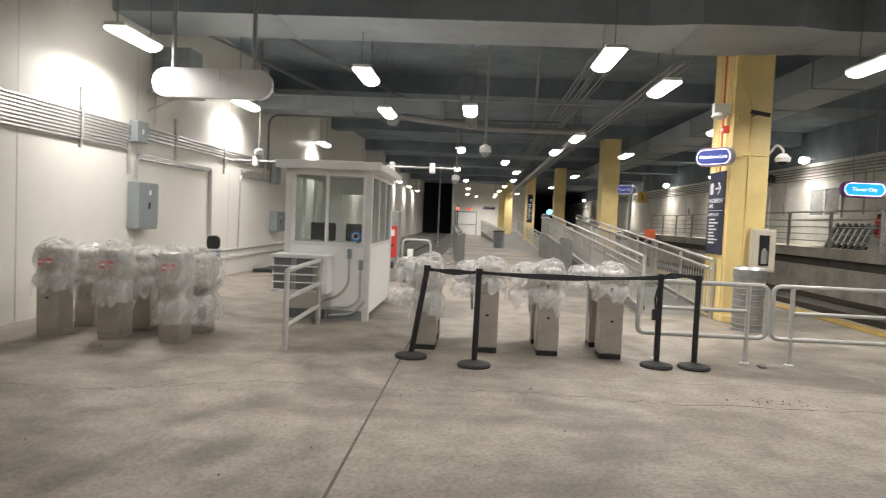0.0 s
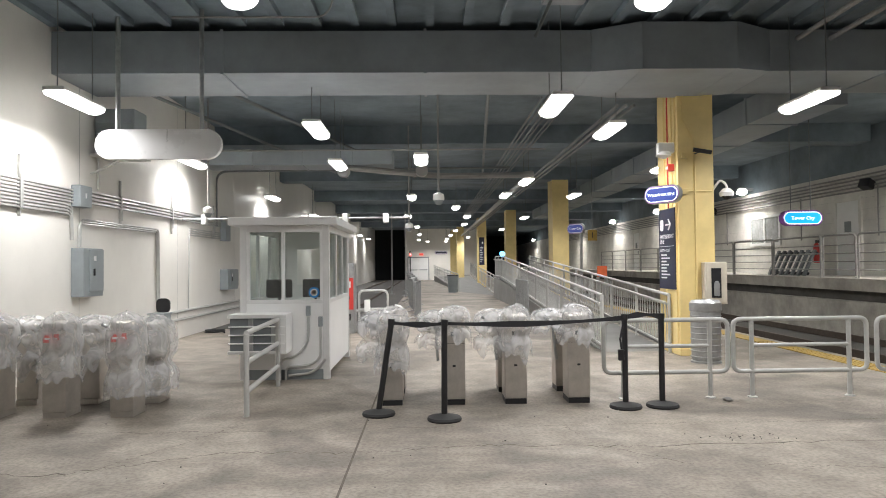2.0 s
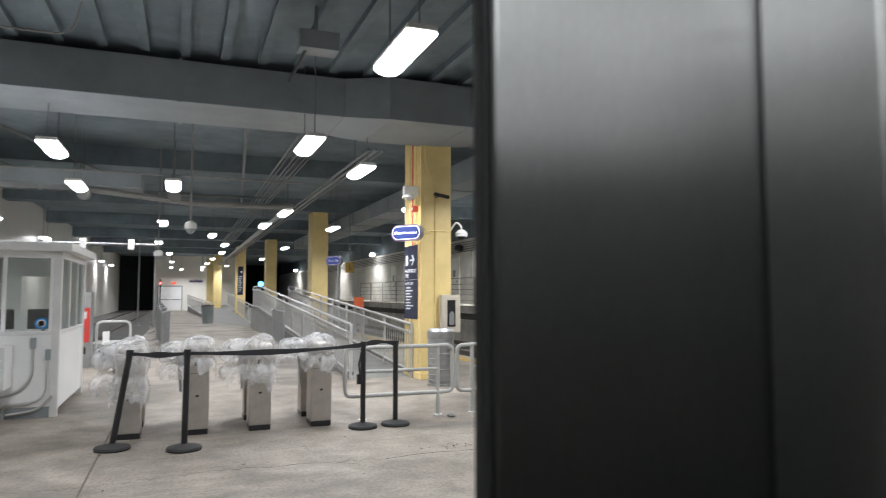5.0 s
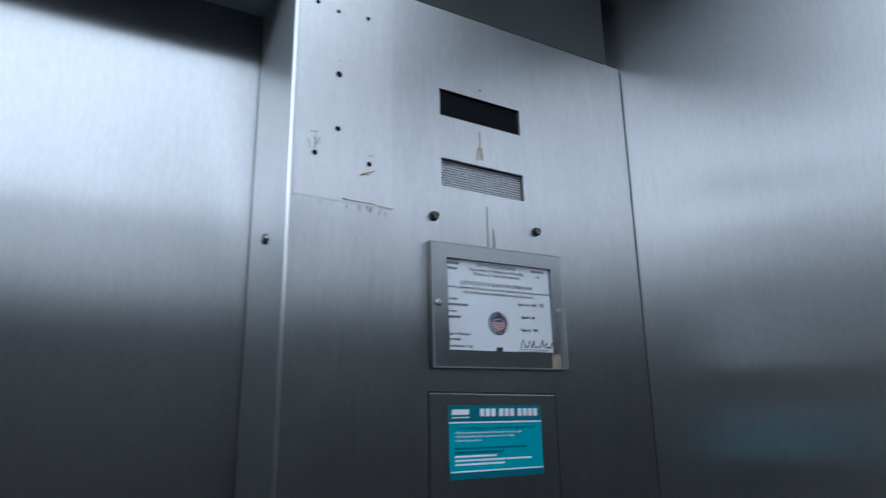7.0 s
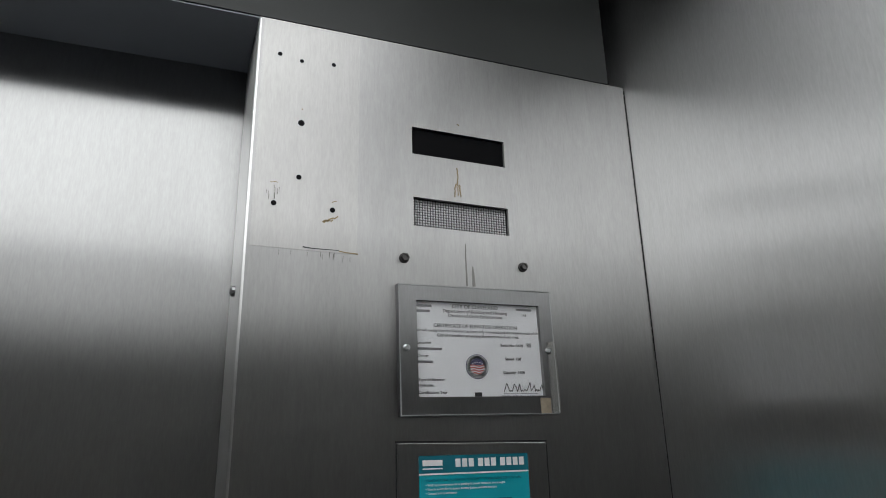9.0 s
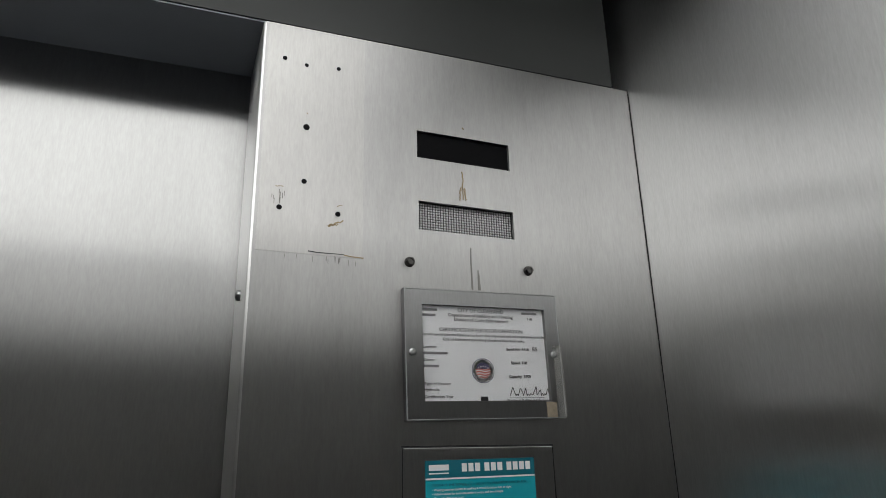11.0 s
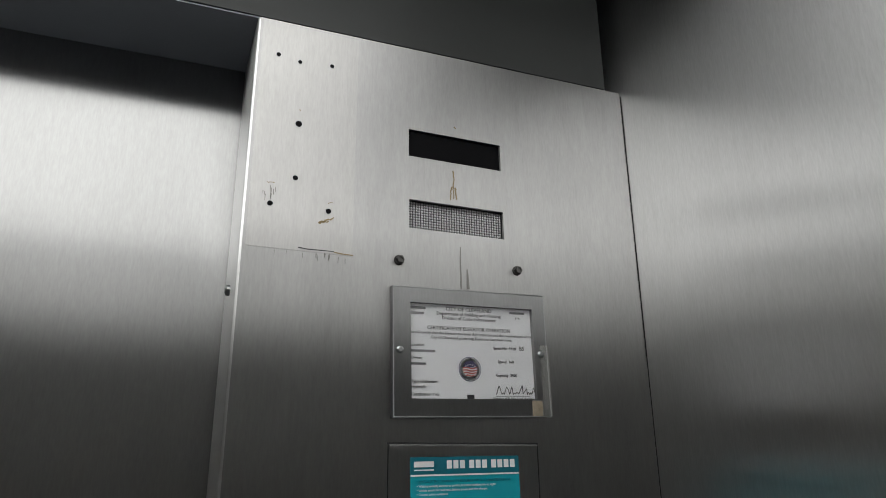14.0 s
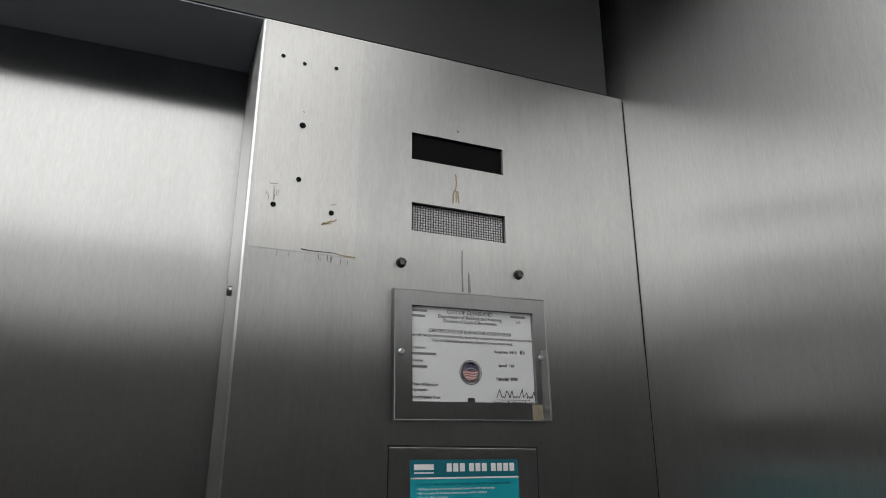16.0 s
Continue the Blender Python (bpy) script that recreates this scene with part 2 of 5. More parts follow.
SSFR = steel("frame_stainless", (0.31, 0.31, 0.313), 0.3, 0.1)
CLEARTAPE = clear("clear_tape", (0.97, 0.965, 0.95), 0.14, 0.35)
TAPE = mat("old_tape_residue", (0.36, 0.3, 0.22), 0.7, var=0.4, scale=60)
CARFLOOR = mat("dark_rubber_car_floor", (0.035, 0.035, 0.037), 0.6, var=0.3, scale=12)
CARLAMP = glow("lit_car_ceiling_diffuser", (1.0, 0.99, 0.955), CAR_GLOW)


# ---- mesh helpers ----
def shape(name, bm, material, smooth=False):
    me = bpy.data.meshes.new(name)
    bm.normal_update()
    bm.to_mesh(me)
    bm.free()
    me.materials.append(material)
    if smooth:
        for f in me.polygons:
            f.use_smooth = True
        me.set_sharp_from_angle(angle=radians(38))
    return me


def part(name, bm, material, parent, label="", smooth=False):
    ob = new(name, shape(name, bm, material, smooth))
    ob.parent = parent
    if label:
        ob["label"] = label
    return ob


def thing(name, label, category, group="", m=None, kind=""):
    ob = new(name)
    if m:
        ob.matrix_basis = m
    return tagged(ob, label, category, group, kind)


def solid(name, bm, material, label, category, group="", kind="", smooth=False):
    return tagged(new(name, shape(name, bm, material, smooth)), label, category, group, kind)


def box(x0, x1, y0, y1, z0, z1, bev=0.0, bm=None, m=None):
    b = bmesh.new()
    bmesh.ops.create_cube(b, size=1)
    for v in b.verts:
        v.co = Vector(((x0 + x1) / 2 + v.co.x * (x1 - x0), (y0 + y1) / 2 + v.co.y * (y1 - y0), (z0 + z1) / 2 + v.co.z * (z1 - z0)))
    if bev:
        bmesh.ops.bevel(b, geom=b.edges[:], offset=bev, segments=2, affect="EDGES", profile=0.5)
    if m:
        b.transform(m)
    return join(bm, b)


def join(bm, b):
    if bm is None:
        return b
    me = bpy.data.meshes.new("tmp")
    b.to_mesh(me)
    b.free()
    bm.from_mesh(me)
    bpy.data.meshes.remove(me)
    return bm


def rod(a, b, r, r2=None, n=12, bm=None):
    a, b = Vector(a), Vector(b)
    bb = bmesh.new()
    bmesh.ops.create_cone(bb, cap_ends=True, segments=n, radius1=r, radius2=r if r2 is None else r2, depth=(b - a).length)
    bb.transform(Matrix.Translation((a + b) / 2) @ (b - a).to_track_quat("Z", "Y").to_matrix().to_4x4())
    return join(bm, bb)


def tube(pts, r, n=8, bend=0.0, bm=None):
    """A pipe along a polyline, with its corners rounded by bend."""
    P = [Vector(p) for p in pts]
    if bend:
        Q = [P[0]]
        for i in range(1, len(P) - 1):
            a, b, c = P[i - 1], P[i], P[i + 1]
            k = min(bend, (a - b).length * 0.49, (c - b).length * 0.49)
            s, e = b + (a - b).normalized() * k, b + (c - b).normalized() * k
            for j in range(6):
                t = j / 5
                Q.append((1 - t) ** 2 * s + 2 * t * (1 - t) * b + t * t * e)
        P = Q + [P[-1]]
    bb = bmesh.new()
    rings, side = [], None
    for i, p in enumerate(P):
        d = (P[min(i + 1, len(P) - 1)] - P[max(i - 1, 0)]).normalized()
        if side is None:
            side = d.orthogonal().normalized()
        side = (side - d * side.dot(d)).normalized()
        up = d.cross(side)
        rings.append([bb.verts.new(p + r * (math.cos(6.28319 * k / n) * side + math.sin(6.28319 * k / n) * up)) for k in range(n)])
    for a, b in zip(rings, rings[1:]):
        for k in range(n):
            bb.faces.new((a[k], a[(k + 1) % n], b[(k + 1) % n], b[k]))
    bb.faces.new(rings[0][::-1])
    bb.faces.new(rings[-1])
    return join(bm, bb)


def lathe(profile, n=24, m=None, bm=None):
    bb = bmesh.new()
    rings = [[bb.verts.new((r * math.cos(6.28319 * k / n), r * math.sin(6.28319 * k / n), z)) for k in range(n)] for r, z in profile]
    for a, b in zip(rings, rings[1:]):
        for k in range(n):
            bb.faces.new((a[k], a[(k + 1) % n], b[(k + 1) % n], b[k]))
    bb.faces.new(rings[0][::-1])
    bb.faces.new(rings[-1])
    if m:
        bb.transform(m)
    return join(bm, bb)


def outline(w, h, r, n=8):
    """A rounded rectangle's corners, about the origin."""
    pts = []
    for cx, cy, a0 in ((w / 2 - r, h / 2 - r, 0), (-w / 2 + r, h / 2 - r, 90), (-w / 2 + r, -h / 2 + r, 180), (w / 2 - r, -h / 2 + r, 270)):
        for k in range(n + 1):
            a = radians(a0 + 90 * k / n)
            pts.append((cx + r * math.cos(a), cy + r * math.sin(a)))
    return pts


def slab(pts, y0, y1, bm=None, bev=0.0):
    """A flat shape given in x and z, as thick as y0 to y1."""
    bb = bmesh.new()
    a = [bb.verts.new((x, y0, z)) for x, z in pts]
    b = [bb.verts.new((x, y1, z)) for x, z in pts]
    bb.faces.new(a)
    bb.faces.new(b[::-1])
    for k in range(len(pts)):
        bb.faces.new((a[k], b[k], b[(k + 1) % len(pts)], a[(k + 1) % len(pts)]))
    bmesh.ops.recalc_face_normals(bb, faces=bb.faces[:])
    if bev:
        bmesh.ops.bevel(bb, geom=[e for e in bb.edges if abs(e.verts[0].co.y - e.verts[1].co.y) < 1e-6], offset=bev, segments=2, affect="EDGES")
    return join(bm, bb)


def letters(name, text, size, m, material, parent, align="LEFT", depth=0.0004, bold=0.006):
    c = bpy.data.curves.new(name, "FONT")
    c.body, c.size, c.align_x, c.extrude, c.resolution_u, c.offset = text, size, align, depth, 2, size * bold
    tmp = bpy.data.objects.new(name, c)
    scene.collection.objects.link(tmp)
    me = bpy.data.meshes.new_from_object(tmp.evaluated_get(bpy.context.evaluated_depsgraph_get()))
    bpy.data.objects.remove(tmp)
    me.materials.clear()
    me.materials.append(material)
    ob = new(name, me)
    ob.matrix_basis = m
    ob.parent = parent
    return ob


FACE = Matrix.Rotation(radians(90), 4, "X")  # writing that faces -y


def written(x, y, z):
    return Matrix.Translation((x, y, z)) @ FACE


# ---- the hall: structure ----
solid("floor", box(-5.2, 7.5, 0.4, 72, -0.3, 0.0), FLOOR, "worn stained grey concrete hall floor with cracks", "floor", kind="structure")
solid("track_ground", box(7.5, 10.5, -2, 90, -0.4, -0.16), BED, "dark dirty track bed below the platform edge", "track bed", kind="structure")
solid("track_ground_left", box(-4.8, -0.6, 17.0, 72, 0.002, 0.012), BED, "dark dirty disused track ground behind the booth", "track bed", kind="structure")
wl = solid("wall_left", box(-5.2, -4.87, 0.0, 72, 0, 5.2), WALLW, "glossy white painted hall wall", "wall", kind="structure")
for y in (7.9, 10.75, 14.9, 19.2, 24.0):
    part("panel_joint", box(-4.873, -4.868, y, y + 0.012, 0, 5.2), CONDUIT, wl)
ce = solid("ceiling", box(-5.2, 13.2, -2.5, 90, 5.2, 5.4), CEIL, "dark painted concrete ceiling", "ceiling", kind="structure")
bmj = None
for i in range(34):
    bmj = box(-4.87 + i * 0.55, -4.75 + i * 0.55, -2, 9.9, 5.1, 5.215, bm=bmj)
for i in range(6):
    bmj = box(-4.87, 12.4, 17.5 + i * 7.6, 18.2 + i * 7.6, 4.72, 5.215, bm=bmj)
part("joists", bmj, CEIL, ce)
solid("wall_far_end", box(-1.7, 5.6, 68, 68.3, 0, 5.2), WALLW, "white end wall of the hall", "wall", kind="structure")
# Two black end sheets stand in for the darkness down the tunnels.
solid("wall_tunnel_end", box(-5.2, -1.7, 70, 70.3, 0, 5.2), DARKV, "black sheet standing for the unlit disused tunnel mouth", "tunnel", kind="structure")
solid("wall_far_side", box(5.6, 13.2, 88, 88.3, -0.4, 5.2), DARKV, "black sheet standing for the unlit end of the track tunnel", "tunnel", kind="structure")
fw = solid("wall_right", box(12.4, 12.8, -2.5, 88, -0.4, 4.0), BLOCK, "aged white painted block wall", "wall", kind="structure")
solid("wall_right_upper", box(12.6, 13.2, -2.5, 88, 4.0, 5.2), CEIL, "dark upper wall above the white blocks", "wall", kind="structure")
bmj = None
for i in range(1, 10):
    bmj = box(12.392, 12.4, 4, 60, 1.14 + i * 0.3, 1.146 + i * 0.3, bm=bmj)
part("course_joint", bmj, CONDUIT, fw)
fp = solid("platform_far", box(10.45, 12.4, -2.5, 88, 0.86, 1.14), FASC, "raised grey concrete far platform", "platform", kind="structure")
# The slab's shadow on the recess is painted with the dark bed colour.
part("fascia", box(10.62, 12.4, -2.5, 88, -0.4, 0.86), BED, fp, "recessed platform face darkened for the overhang's shadow")
part("ledge", box(10.44, 10.62, -2.5, 88, -0.4, 0.62), FASC, fp, "grimy pale concrete ledge")
ts = solid("tactile_edge", box(6.95, 7.3, 0.5, 72, 0.0, 0.012), TACT, "yellow tactile warning strip along the platform edge", "tactile strip", kind="structure")
bmj = bmesh.new()
for i in range(60):
    for j in range(4):
        bmesh.ops.create_cone(bmj, cap_ends=True, segments=6, radius1=0.02, radius2=0.012, depth=0.01, matrix=Matrix.Translation((7.0 + j * 0.083, 8.0 + i * 0.083, 0.016)))
part("domes", bmj, TACT, ts)
tagged(ts.children[0], kind="stuff")
for x in (8.2, 9.63):
    solid("track_rail", box(x, x + 0.07, -2, 88, -0.16, -0.02, 0.01), RUST, "rusty steel rail on the track bed", "rail", "track rails", kind="structure")
for x in (-3.4, -1.97):
    solid("track_rail", box(x, x + 0.07, 17.2, 66, 0.01, 0.1, 0.01), RUST, "rusty disused rail behind the booth", "rail", "track rails", kind="structure")

# floor joint and the wandering cracks
solid("floor_joint", box(-0.009, 0.009, 0.5, 9.3, 0.0, 0.0035), CRACK, "dark straight joint in the concrete floor", "joint", kind="structure")


def crack(pts, w, seed):
    rnd = random.Random(seed)
    b = bmesh.new()
    prev = None
    for (x0, y0), (x1, y1) in zip(pts, pts[1:]):
        for k in range(22):
            t = k / 22
            x, y = x0 + (x1 - x0) * t + rnd.uniform(-0.02, 0.02), y0 + (y1 - y0) * t + rnd.uniform(-0.045, 0.045)
            ww = w * rnd.choice((0.25, 0.4, 0.6, 0.9))
            now = (b.verts.new((x, y - ww, 0.0028)), b.verts.new((x, y + ww, 0.0028)))
            if prev:
                b.faces.new((prev[0], now[0], now[1], prev[1]))
            prev = now
    return solid("floor_crack", b, CRACK, "thin dark crack wandering over the concrete floor", "crack", "floor cracks", kind="structure")


crack([(-4.5, 5.2), (-2.2, 5.25), (-1.0, 5.8), (0, 5.7), (1.0, 5.9), (2.6, 5.75), (5.5, 5.9)], 0.012, 3)
crack([(-2.0, 5.3), (-1.5, 6.2), (-1.2, 6.9)], 0.01, 4)
crack([(-4.4, 6.55), (-1.6, 6.5), (2.2, 6.55), (6.5, 6.6)], 0.006, 5)
crack([(1.9, 6.6), (2.1, 5.8), (2.7, 5.2)], 0.008, 6)
crack([(3.2, 5.2), (4.6, 5.0), (6.4, 5.2)], 0.007, 7)

# the hall's front wall round the lift entrance
hw = solid("wall_front", box(-5.2, 0.02, 0.12, 0.4, 0, 5.2), WALLW, "white wall round the lift entrance", "wall", kind="structure")
part("wall_side", box(1.38, 12.4, 0.12, 0.4, 0, 5.2), WALLW, hw)
part("wall_over", box(0.02, 1.38, 0.12, 0.4, 2.3, 5.2), WALLW, hw)

# ---- ceiling duct over the first column, and pipes ----
duct = thing("ceiling_duct", "large grey painted duct under the ceiling", "duct")
part("left_run", box(-4.87, 3.1, 9.95, 11.3, 4.42, 5.05, 0.01), BEAMM, duct)
part("column_collar", box(3.75, 5.15, 9.6, 11.3, 4.36, 5.05, 0.01), BEAMM, duct)
for x0, x1, f in ((3.1, 3.75, 1), (5.15, 5.8, 0)):
    b = box(x0, x1, 9.95, 11.3, 4.42, 5.05)
    for v in b.verts:
        if (v.co.x > (x0 + x1) / 2) == bool(f):
            v.co.y -= 0.35 if v.co.y < 10.5 else 0
            v.co.z -= 0.06 if v.co.z < 4.6 else 0
    part("taper", b, BEAMM, duct)
part("right_run", box(5.8, 12.4, 9.95, 11.3, 4.42, 5.05, 0.01), BEAMM, duct)
for x in (-2.4, 0.6, 7.6, 10.0):
    part("seam_flange", box(x, x + 0.04, 9.93, 11.32, 4.4, 5.07), BEAMM, duct)
d2 = thing("ceiling_duct", "flat grey duct hung farther down the hall", "duct")
part("duct_body", box(-4.8, -0.2, 16.2, 17.1, 4.0, 4.35, 0.01), BEAMM, d2)
for x in (-3.6, -2.4, -1.2):
    part("seam_flange", box(x, x + 0.04, 16.18, 17.12, 3.98, 4.37), BEAMM, d2)
d3 = thing("ceiling_duct", "long grey duct beside the columns", "duct")
part("duct_body", box(6.9, 7.9, 11.4, 40, 4.25, 4.75, 0.01), BEAMM, d3)
for k in range(11):
    part("seam_flange", box(6.88, 7.92, 13 + k * 2.4, 13.04 + k * 2.4, 4.23, 4.77), BEAMM, d3)


def pipe(name, pts, r, material, label, cat="pipe", group="", bend=0.0):
    return solid(name, tube(pts, r, 8, bend), material, label, cat, group, smooth=True)


pipe("sprinkler_main", [(-1.5, 16.3, 3.95), (0.9, 16.9, 3.8), (3.0, 16.9, 3.8), (3.4, 17.6, 3.95), (3.5, 60, 4.0)], 0.075, PIPEL, "light grey pipe main under the ceiling", bend=0.2)
for x in (-1.4, 0.5):
    p = thing("pipe_coupling", "round grey pipe end under the ceiling", "coupling", "pipe couplings")
    part("hanger", rod((x, 16.3, 3.9), (x, 16.3, 5.2), 0.012), PIPED, p)
    part("coupling", rod((x, 16.2, 3.85), (x, 16.45, 3.85), 0.15, n=16), PIPEL, p)
for i in range(6):
    pipe("ceiling_conduit", [(2.6 + i * 0.11, 11.4, 4.4 + 0.03 * (i % 2)), (2.7 + i * 0.1, 40, 4.35)], 0.02, PIPED, "thin dark conduit under the ceiling", "conduit", "ceiling conduits")
for i in range(3):
    pipe("ceiling_conduit", [(3.9 + i * 0.14, 11.4, 4.25), (3.7 + i * 0.12, 50, 4.1)], 0.03, PIPEL if i == 1 else PIPED, "conduit running along the column row", "conduit", "ceiling conduits")
pipe("cross_conduit", [(-4.8, 14.5, 4.05), (3.2, 14.5, 4.05)], 0.018, PIPEL, "thin pale conduit across the hall", "conduit")
pipe("near_conduit", [(-2.6, 8.6, 4.75), (-0.6, 8.6, 4.75), (-0.5, 8.4, 5.1)], 0.014, PIPEL, "thin pale conduit above the lobby", "conduit", bend=0.2)
pipe("cross_conduit", [(-4.86, 17.6, 2.6), (-4.86, 17.6, 4.05), (2.8, 17.6, 4.1)], 0.03, PIPED, "grey conduit climbing the wall to the ceiling", "conduit", bend=0.3)
for k, (x0, x1) in enumerate(((-4.5, -2.2), (-3.1, 0.2), (1.7, 2.6))):
    pipe("strut_channel", [(x0, 11.4, 4.69), (x1, 24, 4.69)], 0.035, PIPED, "dark strut under the ceiling", "strut", "ceiling struts")
for x in (6.0, 6.5):
    pipe("ceiling_conduit", [(x, 1.0, 4.9), (x + 0.2, 9.9, 4.9)], 0.04, PIPEL, "pale pipe above the lobby", "conduit", "ceiling conduits")
cb = thing("ceiling_box", "grey equipment box under the lobby ceiling", "box")
part("body", box(2.0, 2.5, 7.6, 7.9, 4.62, 4.85, 0.01), BEAMM, cb)
part("bracket", box(2.2, 2.24, 7.7, 7.74, 4.85, 5.2), BEAMM, cb)
part("arm", tube([(2.1, 7.75, 4.65), (1.9, 7.75, 4.2)], 0.02), PIPED, cb)

# ---- lamps ----
def lamp_mesh():
    b = bmesh.new()
    n = 9
    rows = []
    for y in (-0.54, -0.52, 0.52, 0.54):
        k = 0.75 if abs(y) > 0.53 else 1.0
        rows.append([b.verts.new((0.15 * k * math.cos(math.pi * i / (n - 1)), y, -0.085 * k * math.sin(math.pi * i / (n - 1)))) for i in range(n)])
    for a, c in zip(rows, rows[1:]):
        for i in range(n - 1):
            b.faces.new((a[i], a[i + 1], c[i + 1], c[i]))
    b.faces.new(rows[0])
    b.faces.new(rows[-1][::-1])
    bmesh.ops.recalc_face_normals(b, faces=b.faces[:])
    return b


# Both at y 65.5 are added to brighten the end wall; (6.2, 5.2) is presumed.
LAMPS = [(-4.12, 9.2), (-4.45, 14.7), (-4.5, 22.4), (-1.2, 11.2), (-1.37, 15.1), (0.5, 14.4), (0.1, 22.5), (2.47, 9.55), (3.74, 11.4), (3.35, 18.4),
         (3.2, 22.1), (5.54, 22.4), (6.04, 9.4), (2.6, 5.3), (1.76, 26.7), (-0.28, 31.2), (2.5, 31.8), (-4.5, 30.5), (5.4, 33), (2.7, 38), (-4.5, 38),
         (0.0, 40), (-4.5, 44.5), (2.5, 45), (-4.5, 51), (2.4, 52), (0.0, 50), (2.3, 59), (-0.2, 61), (-4.5, 58), (6.3, 16.0), (5.5, 44), (-0.95, 5.25), (6.2, 5.2), (0.6, 65.5), (2.4, 65.5), (4.0, 56)]
first = None
for i, (x, y) in enumerate(LAMPS):
    at = pose(x, y, 3.84)
    if first is None:
        first = thing("ceiling_lamp", "lit fluorescent lamp with wraparound lens hung under the ceiling", "lamp", "hall ceiling lamps", at)
        part("lens", lamp_mesh(), LENS, first, "glowing prismatic lens", True)
        part("housing", box(-0.14, 0.14, -0.55, 0.55, 0.003, 0.055, 0.01), WHITE, first)
        for yy in (-0.45, 0.45):
            part("hanger", rod((0, yy, 0.055), (0, yy, 1.37), 0.008, n=6), PIPED, first)
    else:
        copy_thing(first, at)
    if y < 67:
        area_lamp("lamp_light", pose(x, y, 3.73), 0.3, 1.15, HALL_POWER, (1.0, 0.98, 0.97))
# Most of these floodlights are added to brighten the far block wall.
FLOODS = [(24.0, 4.1), (33.0, 4.1), (41.0, 4.1), (51.0, 4.1), (61.0, 4.1), (72.0, 4.1), (14.0, 4.1)]
first = None
for y, z in FLOODS:
    if first is None:
        first = thing("wall_floodlight", "glaring white floodlight on the block wall", "floodlight", "wall floodlights", pose(12.0, y, z))
        part("lens", lathe([(0.02, -0.16), (0.16, -0.1), (0.17, 0.0), (0.1, 0.08)], 16), BULB, first, "glaring lens", True)
        part("bracket", box(0.1, 0.4, -0.05, 0.05, 0.0, 0.1, 0.01), GREYBOX, first)
        part("hood", box(-0.15, 0.15, -0.12, 0.12, 0.08, 0.13, 0.01), GREYBOX, first)
    else:
        copy_thing(first, pose(12.0, y, z))
    area_lamp("flood_light", look((11.9, y, z - 0.05), (11.2, y, 0)), 0.25, 0.25, 480, (1, 0.97, 0.9))


# ---- yellow columns ----
def column(x0, x1, y0, y1, label):
    c = thing("column", label, "column", "hall columns")
    part("shaft", box(x0, x1, y0, y1, 0, 4.75, 0.012), YEL, c)
    part("plinth", box(x0 - 0.02, x1 + 0.02, y0 - 0.02, y1 + 0.02, 0, 0.12, 0.01), YEL, c)
    part("cover_strip", box(x0 - 0.012, x0 + 0.03, y0 - 0.012, y0 + 0.03, 0.12, 4.7), YEL, c)
    return c


column(4.85, 5.45, 11.2, 12.2, "yellow painted column with conduits, signs and cameras")
for x, y in ((5.35, 25.2), (5.25, 39.5), (4.05, 46.0), (3.1, 57.0), (2.75, 63.0)):
    column(x, x + 0.6, y, y + 1.0, "yellow painted column along the ramp")
for dx, z0, z1, mm in ((0.06, 0.3, 4.6, YEL), (0.14, 2.2, 4.6, RED), (0.24, 1.2, 4.6, YEL), (0.32, 0.2, 4.6, YEL)):
    pipe("column_conduit", [(4.84, 11.95 - dx * 2, z0), (4.84, 11.95 - dx * 2, z1)], 0.014, mm, "painted conduit up the column", "conduit", "column conduits")
pipe("column_conduit", [(4.93, 11.185, 4.5), (4.93, 11.185, 4.0), (5.12, 11.185, 3.6), (5.12, 11.185, 0.4)], 0.016, YEL, "yellow bent conduit on the column front", "conduit", "column conduits", 0.1)
pipe("column_conduit", [(4.88, 11.185, 2.75), (5.4, 11.185, 2.75)], 0.012, YEL, "yellow conduit across the column", "conduit", "column conduits")
for z in (2.75, 3.35):
    jb = thing("junction_box", "small yellow junction box on the column", "box", "junction boxes")
    part("box_body", box(4.9, 4.99, 11.15, 11.2, z - 0.05, z + 0.05, 0.005), YEL, jb)
em = thing("emergency_light", "white emergency lamp unit on the column side", "lamp")
part("body", box(4.55, 4.84, 11.3, 11.42, 3.42, 3.6, 0.02), WHITE, em)
part("lens", lathe([(0.03, -0.05), (0.13, 0.0), (0.1, 0.06)], 16, pose(4.66, 11.36, 3.38)), WHITE, em, "lit lens", True)
al = thing("fire_alarm", "small red alarm horn on the column side", "alarm")
part("body", box(4.74, 4.845, 11.35, 11.46, 3.12, 3.24, 0.015), RED, al)
part("lens", box(4.72, 4.742, 11.37, 11.44, 3.15, 3.2, 0.005), WHITE, al)
sc = thing("security_camera", "small bullet camera on the column", "camera", "cameras")
part("arm", tube([(5.12, 11.18, 3.38), (5.12, 11.0, 3.38), (5.22, 10.95, 3.4)], 0.012), BLACKM, sc)
part("camera_body", rod((5.02, 10.98, 3.42), (5.3, 10.92, 3.36), 0.035), BLACKM, sc)
dc = thing("dome_camera", "white dome camera on a wall arm at the column", "camera", "cameras")
part("arm", tube([(5.44, 11.3, 2.75), (5.56, 11.2, 2.95), (5.64, 11.15, 2.85), (5.64, 11.15, 2.76)], 0.02, 10, 0.08), WHITE, dc, smooth=True)
part("hood", lathe([(0.11, -0.06), (0.12, 0.0), (0.06, 0.07)], 18, pose(5.64, 11.15, 2.72)), WHITE, dc, smooth=True)
part("dome", lathe([(0.01, -0.12), (0.05, -0.1), (0.08, -0.06)], 16, pose(5.64, 11.15, 2.72)), BLACKM, dc, smooth=True)
